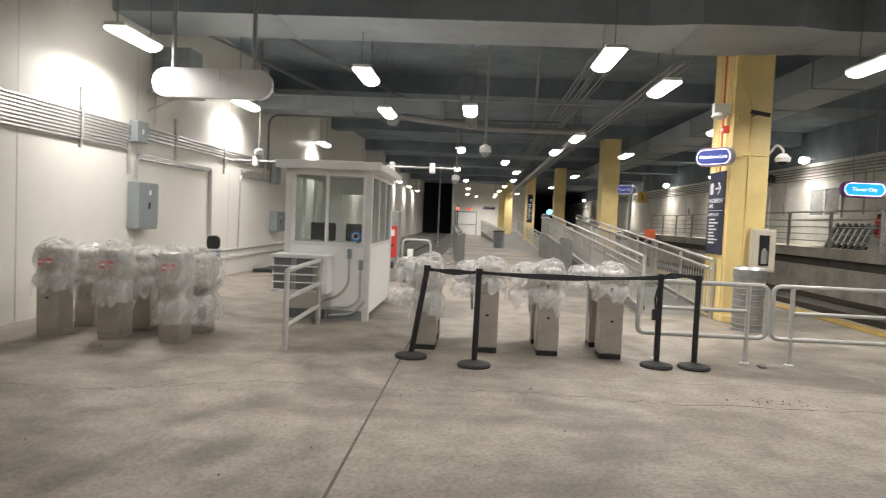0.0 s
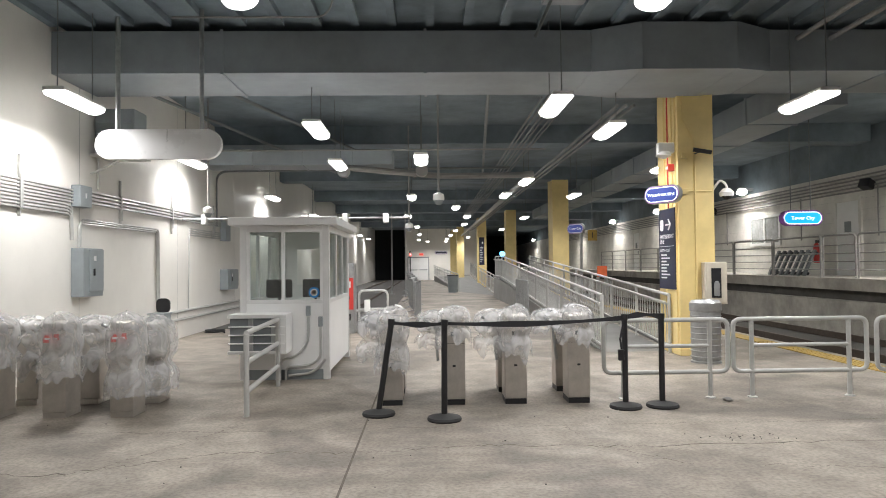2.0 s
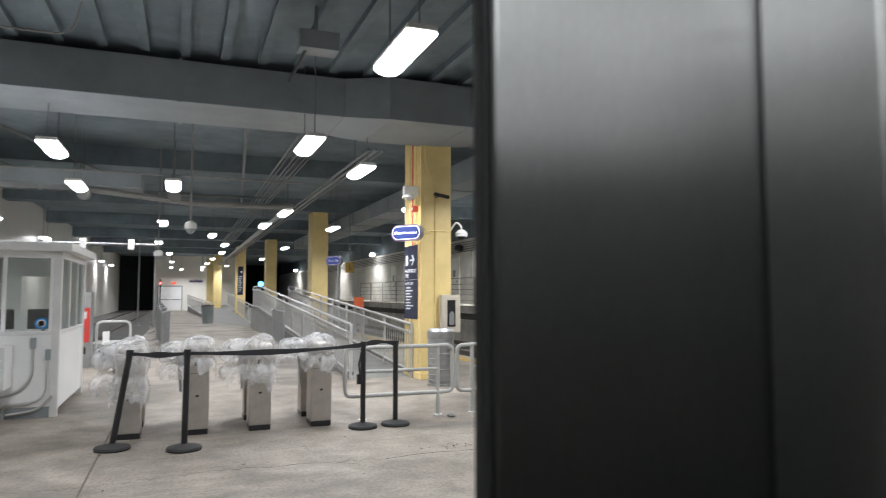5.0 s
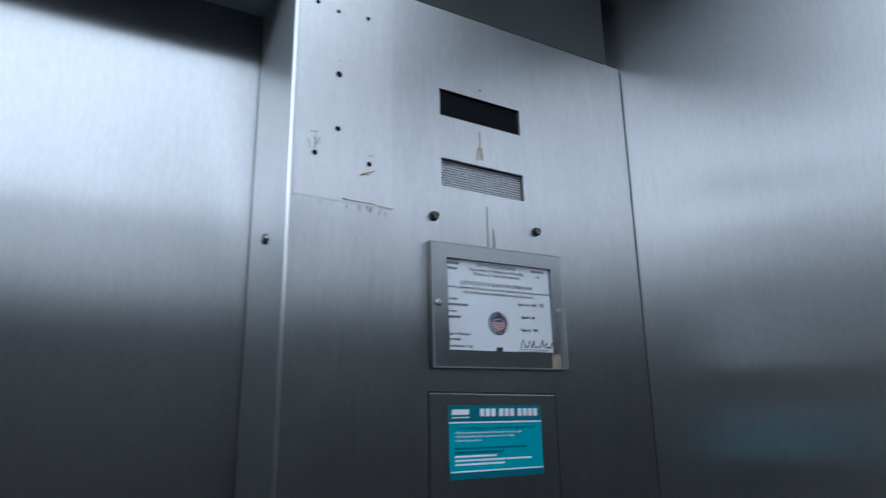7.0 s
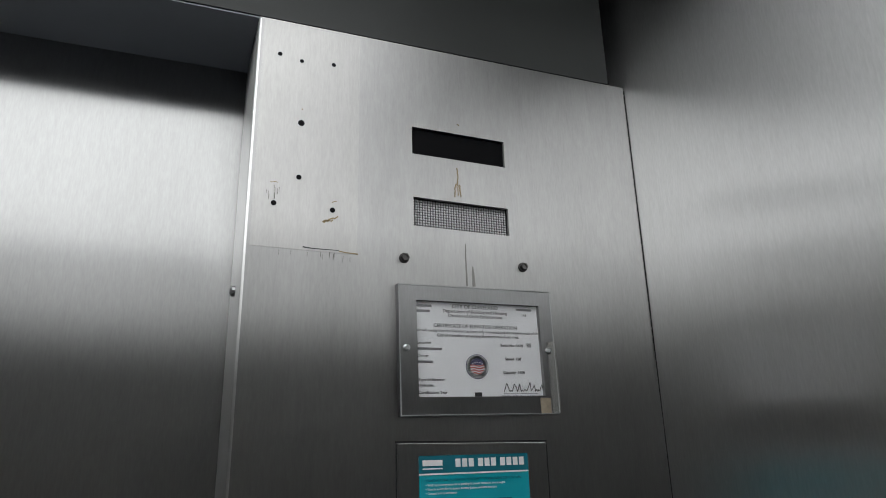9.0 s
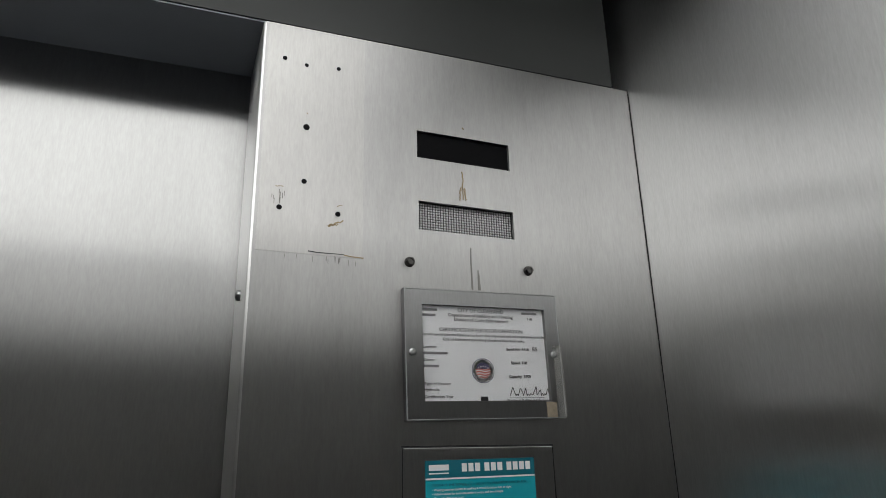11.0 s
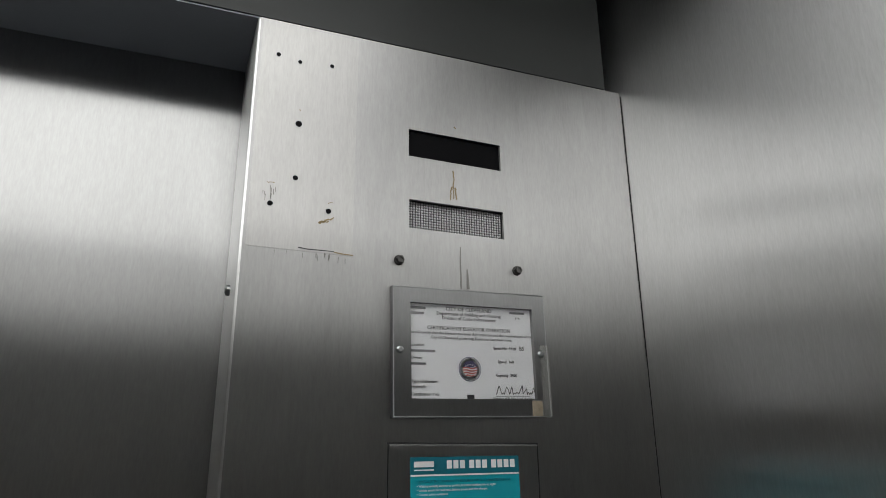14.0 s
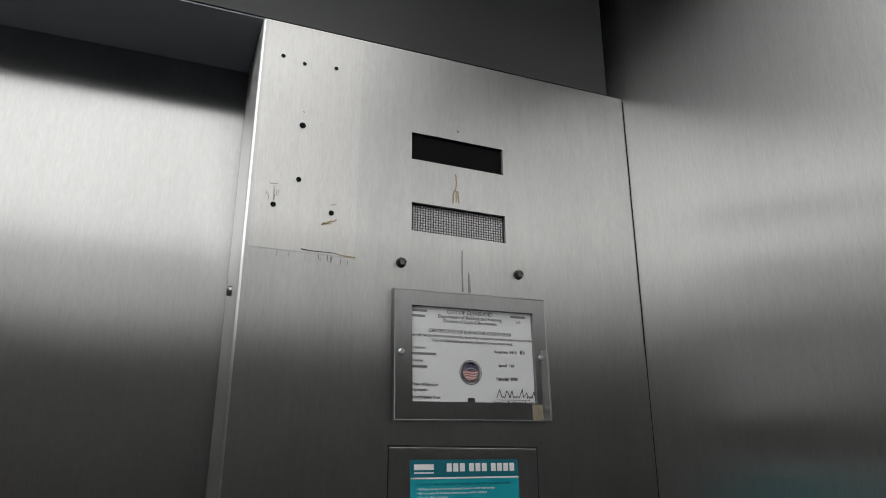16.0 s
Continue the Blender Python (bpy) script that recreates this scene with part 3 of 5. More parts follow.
fx = thing("extinguisher_cabinet", "white fire extinguisher cabinet on the column", "cabinet")
part("case", box(5.2, 5.58, 11.06, 11.19, 0.86, 1.56, 0.01), CREAM, fx)
part("door_frame", box(5.23, 5.55, 11.045, 11.06, 0.89, 1.53, 0.004), CREAM, fx)
part("window", box(5.31, 5.47, 11.035, 11.046, 0.97, 1.46), BLACKM, fx)
part("extinguisher", lathe([(0.045, 0), (0.05, 0.02), (0.05, 0.2), (0.02, 0.25)], 14, pose(5.39, 11.02, 1.0) @ Matrix.Diagonal((1, 0.2, 1, 1))), GALV, fx)


def oval_sign(x0, x1, z0, z1, y, thick, rim, face, label, text=None, tsize=0.1, tmat=LETTERW, group=""):
    s = thing("oval_sign", label, "sign", group)
    cx, cz, w, h = (x0 + x1) / 2, (z0 + z1) / 2, x1 - x0, z1 - z0
    part("case", slab([(cx + a, cz + b) for a, b in outline(w, h, h / 2 - 0.001, 10)], y, y + thick, bev=0.006), rim, s)
    if face:
        part("rim", slab([(cx + a, cz + b) for a, b in outline(w * 0.97, h - w * 0.03, h / 2 - w * 0.016, 10)], y - 0.004, y), PURPLE, s)
        part("border", slab([(cx + a, cz + b) for a, b in outline(w * 0.92, h - w * 0.08, h / 2 - w * 0.042, 10)], y - 0.008, y - 0.004), LETTERW if tmat is LETTERW else WHITELIT, s)
        part("face", slab([(cx + a, cz + b) for a, b in outline(w * 0.88, h - w * 0.12, h / 2 - w * 0.062, 10)], y - 0.012, y - 0.008), face, s)
    if text:
        letters("lettering", text, tsize, written(cx, y - 0.0135, cz - tsize * 0.33), tmat, s, "CENTER")
    return s


o = oval_sign(-4.0, -2.25, 3.08, 3.5, 9.47, 0.1, SIGNW, None, "blank white capsule shaped hanging sign")
for x in (-3.7, -2.53):
    part("hanger", rod((x, 9.52, 3.5), (x, 9.52, 5.2), 0.032), GALV, o)
part("scratch", box(-3.0, -2.996, 9.466, 9.4695, 3.32, 3.5), PIPED, o)
o = oval_sign(-0.34, 0.34, -0.15, 0.15, -0.05, 0.1, GALV, BLUELIT, "blue capsule sign with white line name at the column", "Waterfront Line", 0.078, WHITELIT)
part("bracket", rod((0, 0.04, 0), (-0.156, 0.475, 0), 0.02), GALV, o)
o.matrix_basis = pose(4.55, 11.1, 2.69, 0, 0, -55)
o = oval_sign(8.9, 9.87, 2.38, 2.75, 15.5, 0.16, PURPLE, CYANLIT, "lit cyan capsule station sign over the track", "Tower City", 0.115, WHITELIT)
for x in (9.15, 9.62):
    part("hanger", rod((x, 15.58, 2.75), (x, 15.58, 5.2), 0.012), PIPED, o)
o = oval_sign(-0.36, 0.36, -0.165, 0.165, -0.05, 0.1, GALV, BLUELIT, "blue capsule station sign on a post by the ramp", "Tower City", 0.11)
part("post", rod((0.2, 0, -2.7), (0.2, 0, -0.14), 0.05), GALV, o)
o.matrix_basis = pose(5.53, 22.05, 2.7, 0, 0, -55)
oval_sign(1.3, 2.6, 2.6, 2.95, 67.9, 0.1, GALV, BLUE, "dark blue capsule sign on the end wall", None)


SIDE = Matrix.Rotation(radians(-90), 4, "Z") @ FACE  # writing that faces -x


def pylon(y0, y1, x, z0, z1, label, lines):
    s = thing("direction_sign", label, "sign", "direction signs")
    part("panel", box(x - 0.02, x, y0, y1, z0, z1, 0.003), BLUE, s)
    a = y1 - 0.06
    part("pictogram", slab([(p, q) for p, q in outline(0.16, 0.2, 0.05)], -0.0015, 0.0015), LETTERW, s).matrix_basis = Matrix.Translation((x - 0.022, a - 0.1, z1 - 0.28)) @ Matrix.Rotation(radians(-90), 4, "Z")
    part("arrow_shaft", box(x - 0.0235, x - 0.02, a - 0.52, a - 0.27, z1 - 0.295, z1 - 0.265), LETTERW, s)
    for k in (-1, 1):
        part("arrow_head", tube([(x - 0.022, a - 0.53, z1 - 0.28), (x - 0.022, a - 0.43, z1 - 0.28 + k * 0.09)], 0.016, 6), LETTERW, s)
    for k, t in enumerate(("WATERFRONT", "LINE")):
        letters("lettering", t, 0.1, Matrix.Translation((x - 0.0215, a, z1 - 0.52 - 0.085 * k)) @ SIDE, LETTERW, s, "LEFT", 0.0008, 0.015)
    part("divider", box(x - 0.0225, x - 0.02, y0 + 0.05, a, z1 - 0.66, z1 - 0.652), LETTERW, s)
    letters("lettering", "NORTH COAST", 0.07, Matrix.Translation((x - 0.0215, a, z1 - 0.75)) @ SIDE, LETTERW, s, "LEFT", 0.0008)
    rnd = random.Random(8)
    for k in range(lines):
        z = z1 - 0.82 - k * 0.057
        part("text_bar", box(x - 0.0225, x - 0.02, a - 0.05 - (y1 - y0) * rnd.uniform(0.3, 0.55), a - 0.05, z, z + 0.026), LETTERW, s)


pylon(11.32, 12.1, 4.835, 1.1, 2.5, "navy direction sign panel with white words", 8)
fs = thing("direction_sign", "navy direction sign panel on a far column", "sign", "direction signs")
part("panel", box(4.15, 4.5, 45.97, 46.0, 1.5, 3.4, 0.003), BLUE, fs)
for k in range(9):
    part("text_bar", box(4.2, 4.42 - 0.04 * (k % 3), 45.96, 45.97, 2.7 - k * 0.12, 2.74 - k * 0.12), LETTERW, fs)
part("arrow", box(4.34, 4.42, 45.96, 45.97, 2.95, 3.1), LETTERW, fs)

# ---- turnstiles under plastic ----
def bag(w, d, z0, z1, seed, flare=0.04, tie=0.0):
    """A plastic sheet pulled over a block: a rounded top, creases, a ragged lower hem, pinched in where it is tied."""
    rnd = random.Random(seed)
    b = bmesh.new()
    n, rows = 56, 24
    off = Vector((rnd.uniform(0, 99), rnd.uniform(0, 99), 0))
    lean = rnd.uniform(-0.03, 0.03)
    rings = []
    for r in range(rows + 1):
        t = r / rows
        ring = []
        for k in range(n):
            a = 6.28319 * k / n
            ca, sa = math.cos(a), math.sin(a)
            q = (abs(ca) ** 3 + abs(sa) ** 3) ** (-1 / 3)
            dome = math.sqrt(max(0.004, 1 - (1 - min(t / 0.34, 1)) ** 2))
            pinch = 1 - tie * math.exp(-((t - 0.66) / 0.09) ** 2)
            at = Vector((ca * 1.7, sa * 1.7, t * 1.5))
            crease = 0.075 * (0.5 - abs(noise.noise(off + at * 1.6))) + 0.05 * (0.4 - abs(noise.noise(off + at * 3.7))) + 0.07 * noise.noise(off + at * 0.8)
            s = q * dome * pinch * (1 + crease * 1.5)
            hem = max(0.0, t - 0.72) / 0.28
            z = z1 - (z1 - z0) * t ** 1.15 + 0.035 * noise.noise(off + Vector((ca * 2, sa * 2, 5 + t))) + 0.16 * hem * noise.noise(off + Vector((ca * 2.6, sa * 2.6, 9)))
            ring.append(b.verts.new(((w / 2 + flare * t) * s * ca + lean * (1 - t), (d / 2 + flare * t) * s * sa, z)))
        rings.append(ring)
    for p, q in zip(rings, rings[1:]):
        for k in range(n):
            b.faces.new((p[k], p[(k + 1) % n], q[(k + 1) % n], q[k]))
    b.faces.new(rings[0])
    return b


def turnstile(x, y, seed, label, group, low=0.5, swing=0.0, sticker=False, tall=1.0, drape=(-0.2, 0.56)):
    t = thing("turnstile", label, "turnstile", group, pose(x, y, 0, 0, 0, swing))
    part("front_cabinet", box(-0.125, 0.125, 0, 0.3, 0.06, tall - 0.08, 0.01), TURN, t)
    part("rear_cabinet", box(-0.125, 0.125, 0.72, 1.0, 0.06, tall - 0.16, 0.01), TURN, t)
    part("bridge", box(-0.12, 0.12, 0.28, 0.74, 0.6, tall - 0.18, 0.01), TURN, t)
    part("base", box(-0.12, 0.12, 0.004, 0.32, 0, 0.06, 0.005), TURN if sticker else BLACKM, t)
    part("rear_base", box(-0.12, 0.12, 0.7, 1.0, 0, 0.06, 0.005), TURN if sticker else BLACKM, t)
    part("head", box(-0.13, 0.13, -0.012, 0.31, tall - 0.08, tall, 0.03), TURN, t)
    part("rear_head", box(-0.12, 0.12, 0.71, 1.0, tall - 0.16, tall - 0.08, 0.03), TURN, t)
    part("lock", box(-0.035, 0.035, -0.006, 0.002, 0.765, 0.81, 0.003), BLACKM, t)
    part("lock_face", box(-0.016, 0.016, -0.008, -0.006, 0.775, 0.798), GALV, t)
    part("keyhole", box(-0.018, 0.018, -0.006, 0.002, 0.42, 0.443, 0.003), BLACKM, t)
    part("panel_seam", box(-0.118, 0.118, -0.0015, 0.001, 0.68, 0.6835), BLACKM, t)
    hub = part("tripod", lathe([(0.04, 0), (0.055, 0.04), (0.03, 0.09)], 14, pose(-0.125, 0.5, 0.82, 0, -90, 0)), GALV, t, "folded tripod hub with three arms")
    for a in (80, 200, 320):
        part("arm", rod((-0.2, 0.5, 0.82), (-0.27 - 0.1 * math.cos(radians(a)), 0.5 + 0.32 * math.sin(radians(a)), 0.82 + 0.3 * math.cos(radians(a)) - 0.1), 0.017), GALV, hub)
    head = bag(0.33, 0.42, low, tall + 0.09, seed, 0.03, 0.16)
    head.transform(Matrix.Translation((0.0, 0.15, 0)))
    part("plastic_cover", head, FILM, t, "crumpled clear plastic cover", True)
    side = bag(0.46, 0.62, low - 0.1 + 0.08 * (seed % 3), tall + 0.02, seed + 50, 0.0, 0.3)
    side.transform(Matrix.Translation((*drape, 0)))
    part("plastic_cover", side, FILM, t, "crumpled clear plastic cover", True)
    if sticker:
        part("sticker", box(-0.1, 0.06, -0.022, -0.017, 0.79, 0.88), RED, t, "red and white notice sticker")
        part("sticker_bar", box(-0.085, 0.045, -0.025, -0.0225, 0.822, 0.842), LETTERW, t)
    return t


for i, x in enumerate((0.21, 0.91, 1.6, 2.31)):
    turnstile(x, 7.57, 11 + i, "steel turnstile wrapped in clear plastic behind the belt line", "turnstile row", low=(0.42, 0.7, 0.56, 0.68)[i])
for i, x in enumerate((-2.6, -3.3, -4.0)):
    turnstile(x, 7.2, 31 + i, "exit turnstile wrapped in clear plastic by the white wall", "exit turnstiles", low=(0.18, 0.42, 0.5)[i], sticker=True, drape=(0.03, 0.72))

# ---- belt posts ----
def belt_post(x, y, tilt, label):
    p = thing("belt_post", label, "post", "belt posts", pose(x, y, 0))
    part("base", lathe([(0.17, 0.0), (0.175, 0.015), (0.165, 0.035), (0.06, 0.06), (0.04, 0.065)], 28), BLACKR, p, smooth=True)
    top = Vector((math.sin(radians(tilt)) * 0.97, 0, 0.05 + 0.9 * math.cos(radians(tilt))))
    part("pole", rod((0, 0, 0.05), top, 0.031, n=18), BLACKM, p, smooth=True)
    part("head", rod(top, top + Vector((0.003, 0, 0.06)), 0.036, n=18), BLACKM, p, smooth=True)
    return Vector((x, y, 0)) + top


tops = [belt_post(0.1, 7.12, 8, "leaning black belt barrier post"), belt_post(0.78, 6.85, 0.5, "black belt barrier post with round base"),
        belt_post(2.75, 7.29, 0, "black belt barrier post by the railing"), belt_post(3.16, 7.32, 0, "black belt barrier post by the railing")]
for i, (a, c) in enumerate(zip(tops, tops[1:])):
    b = bmesh.new()
    sag = (0.015, 0.03, -0.03)[i]
    rows = []
    for k in range(13):
        t = k / 12
        q = a.lerp(c, t) + Vector((0, 0, 0.02 - sag * 4 * t * (1 - t)))
        w = 0.024 * (1 - 0.35 * math.sin(9 * t + i))
        rows.append([b.verts.new(q + Vector((0, dy, dz))) for dy, dz in ((-0.0015, -w), (-0.0015, w), (0.0015, w), (0.0015, -w))])
    for p, q in zip(rows, rows[1:]):
        for k in range(4):
            b.faces.new((p[k], p[(k + 1) % 4], q[(k + 1) % 4], q[k]))
    solid("barrier_belt", b, BELT, "black belt stretched between the posts", "belt", "barrier belts")
hb = thing("hanging_buckle", "black belt end and padlock hanging at the post", "padlock")
part("strap", tube([(2.72, 7.24, 0.9), (2.68, 7.22, 0.75), (2.7, 7.23, 0.62)], 0.012), BELT, hb)
part("buckle", box(2.655, 2.72, 7.2, 7.24, 0.52, 0.64, 0.01), BLACKM, hb)

# ---- lobby railing ----
def rail_panel(x0, x1, legs, label):
    r = thing("railing", label, "railing", "lobby railing")
    y = 7.75
    part("hoop", tube([((x0 + x1) / 2, y, 0.9), (x1, y, 0.9), (x1, y, 0.3), (x0, y, 0.3), (x0, y, 0.9), ((x0 + x1) / 2, y, 0.9)], 0.026, 10, 0.09), RAILM, r, smooth=True)
    part("mid_bar", rod((legs[0], y, 0.6), (legs[1], y, 0.6), 0.022), RAILM, r, smooth=True)
    for x in legs:
        part("leg", rod((x, y, 0), (x, y, 0.9), 0.026), RAILM, r, smooth=True)
        part("foot", lathe([(0.055, 0), (0.055, 0.012), (0.03, 0.02)], 14, pose(x, y, 0)), RAILM, r)


rail_panel(2.64, 4.08, (2.86, 3.87), "grey tubular railing panel across the lobby")
rail_panel(4.145, 5.71, (4.36, 5.5), "grey tubular railing panel across the lobby")
rail_panel(5.83, 7.3, (6.05, 7.1), "grey tubular railing panel near the platform edge")
br = thing("stair_rail", "grey sloped pipe rail in front of the booth", "railing")
P0, P1 = Vector((-1.28, 7.14, 0)), Vector((-1.345, 8.9, 0))
for p, h in ((P0, 0.86), (P1, 0.9)):
    part("post", rod(p, p + Vector((0, 0, h)), 0.03), RAILM, br, smooth=True)
for z in (0.87, 0.56, 0.26):
    part("bar", rod(P0 + Vector((0, 0, z)), P1 + Vector((0, 0, z)), 0.028), RAILM, br, smooth=True)
st = thing("stone", "small grey stone on the floor", "stone")
b = bmesh.new()
bmesh.ops.create_icosphere(b, subdivisions=2, radius=0.05)
for v in b.verts:
    v.co = Vector((v.co.x * 1.1, v.co.y * 0.9, v.co.z * 0.55)) * (1 + 0.4 * noise.noise(v.co * 22)) + Vector((3.98, 7.55, 0.022))
part("rock", b, RAMP, st, smooth=True)
rnd = random.Random(8)
b = bmesh.new()
for k in range(60):
    x, y = (rnd.gauss(3.4, 0.25), rnd.gauss(6.0, 0.12)) if k < 25 else (rnd.uniform(-3.5, 6), rnd.uniform(3.6, 7))
    bmesh.ops.create_icosphere(b, subdivisions=1, radius=rnd.uniform(0.003, 0.008), matrix=Matrix.Translation((x, y, 0.004)))
tagged(solid("litter", b, BED, "scattered dark crumbs and litter on the floor", "litter"), kind="stuff")

# ---- booth ----
BX0, BX1, BY0, BY1 = -1.97, -0.74, 9.38, 11.7
bo = thing("attendant_booth", "white attendant booth with windows on the hall floor", "booth")
part("roof", box(BX0 - 0.13, BX1 + 0.13, BY0 - 0.13, BY1 + 0.13, 2.13, 2.24, 0.01), BOOTHW, bo)
for x0, x1 in ((BX0, BX0 + 0.09), (BX1 - 0.09, BX1)):
    for y0, y1 in ((BY0, BY0 + 0.09), (BY1 - 0.09, BY1)):
        part("corner_post", box(x0, x1, y0, y1, 0.0, 2.13, 0.005), BOOTHG, bo)
part("front_panel", box(BX0 + 0.09, BX1 - 0.09, BY0 + 0.01, BY0 + 0.06, 0.14, 1.05), BOOTHW, bo)
part("base_skirt", box(BX0 + 0.09, BX1 - 0.09, BY0 + 0.02, BY0 + 0.06, 0.0, 0.14), GREYBOX, bo)
part("side_panel", box(BX1 - 0.06, BX1 - 0.01, BY0 + 0.09, BY1 - 0.09, 0.1, 1.05), BOOTHW, bo)
part("side_panel", box(BX0 + 0.01, BX0 + 0.06, BY0 + 0.09, BY1 - 0.09, 0.1, 1.05), BOOTHW, bo)
part("back_panel", box(BX0 + 0.09, BX1 - 0.09, BY1 - 0.06, BY1 - 0.01, 0.1, 1.25), BOOTHW, bo)
part("booth_floor", box(BX0 + 0.05, BX1 - 0.05, BY0 + 0.06, BY1 - 0.06, 0.08, 0.1), GREYBOX, bo)
fwn = part("front_window", box(BX0 + 0.09, BX1 - 0.09, BY0, BY0 + 0.07, 1.05, 1.1, 0.004), BOOTHG, bo)
part("head_rail", box(BX0 + 0.09, BX1 - 0.09, BY0, BY0 + 0.07, 2.04, 2.13, 0.004), BOOTHG, fwn)
for x in (BX0 + 0.09, -1.4, BX1 - 0.13):
    part("mullion", box(x, x + 0.045, BY0 + 0.005, BY0 + 0.065, 1.1, 2.04, 0.003), BOOTHW, fwn)
for x0, x1 in ((BX0 + 0.135, -1.4), (-1.355, BX1 - 0.13)):
    part("pane", box(x0, x1, BY0 + 0.03, BY0 + 0.036, 1.1, 2.04), GLASS, fwn).visible_shadow = False
for X in (BX1, BX0 + 0.07):
    sw = part("side_window", box(X - 0.07, X, BY0 + 0.09, BY1 - 0.09, 1.05, 1.1, 0.004), BOOTHG, bo)
    part("head_rail", box(X - 0.07, X, BY0 + 0.09, BY1 - 0.09, 2.04, 2.13, 0.004), BOOTHG, sw)
    for y in (9.47, 10.2, 10.95, 11.56):
        part("mullion", box(X - 0.06, X - 0.01, y, y + 0.05, 1.1, 2.04, 0.003), BOOTHG, sw)
    for y0, y1 in ((9.52, 10.2), (10.25, 10.95), (11.0, 11.56)):
        part("pane", box(X - 0.04, X - 0.034, y0, y1, 1.1, 2.04), GLASS, sw).visible_shadow = False
bw = part("back_window", box(BX0 + 0.09, -1.62, BY1 - 0.06, BY1 - 0.01, 1.25, 2.13), BOOTHW, bo)
part("upper_panel", box(BX1 - 0.35, BX1 - 0.09, BY1 - 0.06, BY1 - 0.01, 1.25, 2.13), BOOTHW, bw)
part("head_panel", box(-1.62, BX1 - 0.35, BY1 - 0.06, BY1 - 0.01, 1.85, 2.13), BOOTHW, bw)
ac = part("air_conditioner", box(-2.0, -1.27, 9.0, 9.37, 0.44, 0.9, 0.01), PIPED, bo, "boxed air conditioner with white guard bars")
for x0, x1, z0, z1 in ((-2.02, -1.25, 0.88, 0.93), (-2.02, -1.25, 0.41, 0.45)):
    part("guard_frame", box(x0, x1, 8.97, 9.37, z0, z1, 0.004), BOOTHG, ac)
part("guard_side", box(-1.33, -1.25, 8.97, 9.37, 0.45, 0.88, 0.004), BOOTHG, ac)
for z in (0.55, 0.66, 0.77):
    part("guard_bar", rod((-2.01, 8.975, z), (-1.27, 8.975, z), 0.009, n=8), BOOTHW, ac)
for x in (-1.75, -1.45):
    part("guard_upright", box(x, x + 0.06, 8.98, 9.0, 0.45, 0.88), GALV, ac)
for pts in ([(-1.03, 9.36, 0.93), (-1.03, 9.36, 0.5), (-1.2, 9.36, 0.32), (-1.42, 9.36, 0.28), (-1.42, 9.36, 0.0)], [(-0.86, 9.36, 0.78), (-0.86, 9.36, 0.3), (-1.0, 9.36, 0.2), (-1.34, 9.36, 0.18), (-1.34, 9.36, 0)], [(-0.8, 9.36, 0.28), (-0.95, 9.36, 0.1), (-1.3, 9.36, 0.06)]):
    part("conduit", tube(pts, 0.017, 8, 0.12), CONDUIT, bo, smooth=True)
for x, z in ((-1.03, 0.95), (-0.86, 0.8)):
    part("outlet_box", box(x - 0.03, x + 0.03, 9.335, 9.39, z - 0.07, z + 0.07, 0.008), GREYBOX, bo)
for i, x in enumerate((-1.68, -1.12)):
    oc = thing("office_chair", "dark office chair inside the booth", "chair", "booth chairs", pose(x, 10.5, 0.1))
    part("backrest", box(-0.2, 0.2, 0, 0.05, 0.98, 1.26, 0.02), BLACKR, oc)
    part("stem", rod((0, 0.05, 0.45), (0, 0.03, 1.0), 0.02), BLACKM, oc)
    part("seat", box(-0.22, 0.22, -0.42, 0.03, 0.43, 0.5, 0.03), BLACKR, oc)
    part("pedestal", rod((0, -0.2, 0.03), (0, -0.2, 0.43), 0.03), BLACKM, oc)
    part("foot", lathe([(0.26, 0), (0.25, 0.03), (0.05, 0.06)], 5, pose(0, -0.2, 0)), BLACKM, oc)
dk = thing("booth_desk", "narrow counter inside the booth window", "counter")
part("top", box(BX0 + 0.1, BX1 - 0.1, 9.46, 9.95, 0.98, 1.02, 0.004), GREYBOX, dk)
part("support", box(BX0 + 0.15, BX0 + 0.2, 9.5, 9.9, 0.1, 0.98), GREYBOX, dk)
part("support", box(BX1 - 0.2, BX1 - 0.15, 9.5, 9.9, 0.1, 0.98), GREYBOX, dk)
fan = thing("round_notice", "round blue notice on the booth window", "notice")
part("disc", rod((-0.95, 9.372, 1.2), (-0.95, 9.379, 1.2), 0.075, n=24), mat("blue_notice", (0.02, 0.2, 0.5), 0.4, var=0.05), fan)
part("ring", lathe([(0.05, 0), (0.05, 0.002), (0.035, 0.002), (0.035, 0)], 20, pose(-0.95, 9.371, 1.2, 90, 0, 0)), LETTERW, fan)

# ---- left wall fittings ----
for i in range(9):
    z = 2.4 + i * 0.047
    pipe("wall_conduit", [(-4.845, 3.0, z), (-4.845, 10.3, z), (-4.845, 10.45 + 0.012 * i, z - 0.02), (-4.845, 10.47 + 0.014 * i, 2.0)] if i < 4 else [(-4.845, 3.0, z), (-4.845, 10.5, z)], 0.018, CONDUIT, "zinc conduit in a row along the white wall", "conduit", "wall conduits", 0.12)
for i in range(4):
    z = 2.62 + i * 0.06
    pipe("wall_conduit", [(-4.845, 10.85, z), (-4.845, 17.9, z)], 0.022, CONDUIT, "zinc conduit along the white wall", "conduit", "wall conduits")
for i in range(3):
    pipe("wall_conduit", [(-4.845, 10.68 + i * 0.03, 1.9), (-4.845, 10.7 + i * 0.03, 2.27 + i * 0.035), (-4.845, 13.7 + i * 0.06, 2.27 + i * 0.035), (-4.845, 13.75 + i * 0.06, 0.4)], 0.016, CONDUIT, "zinc conduit looping down the white wall", "conduit", "wall conduits", 0.1)
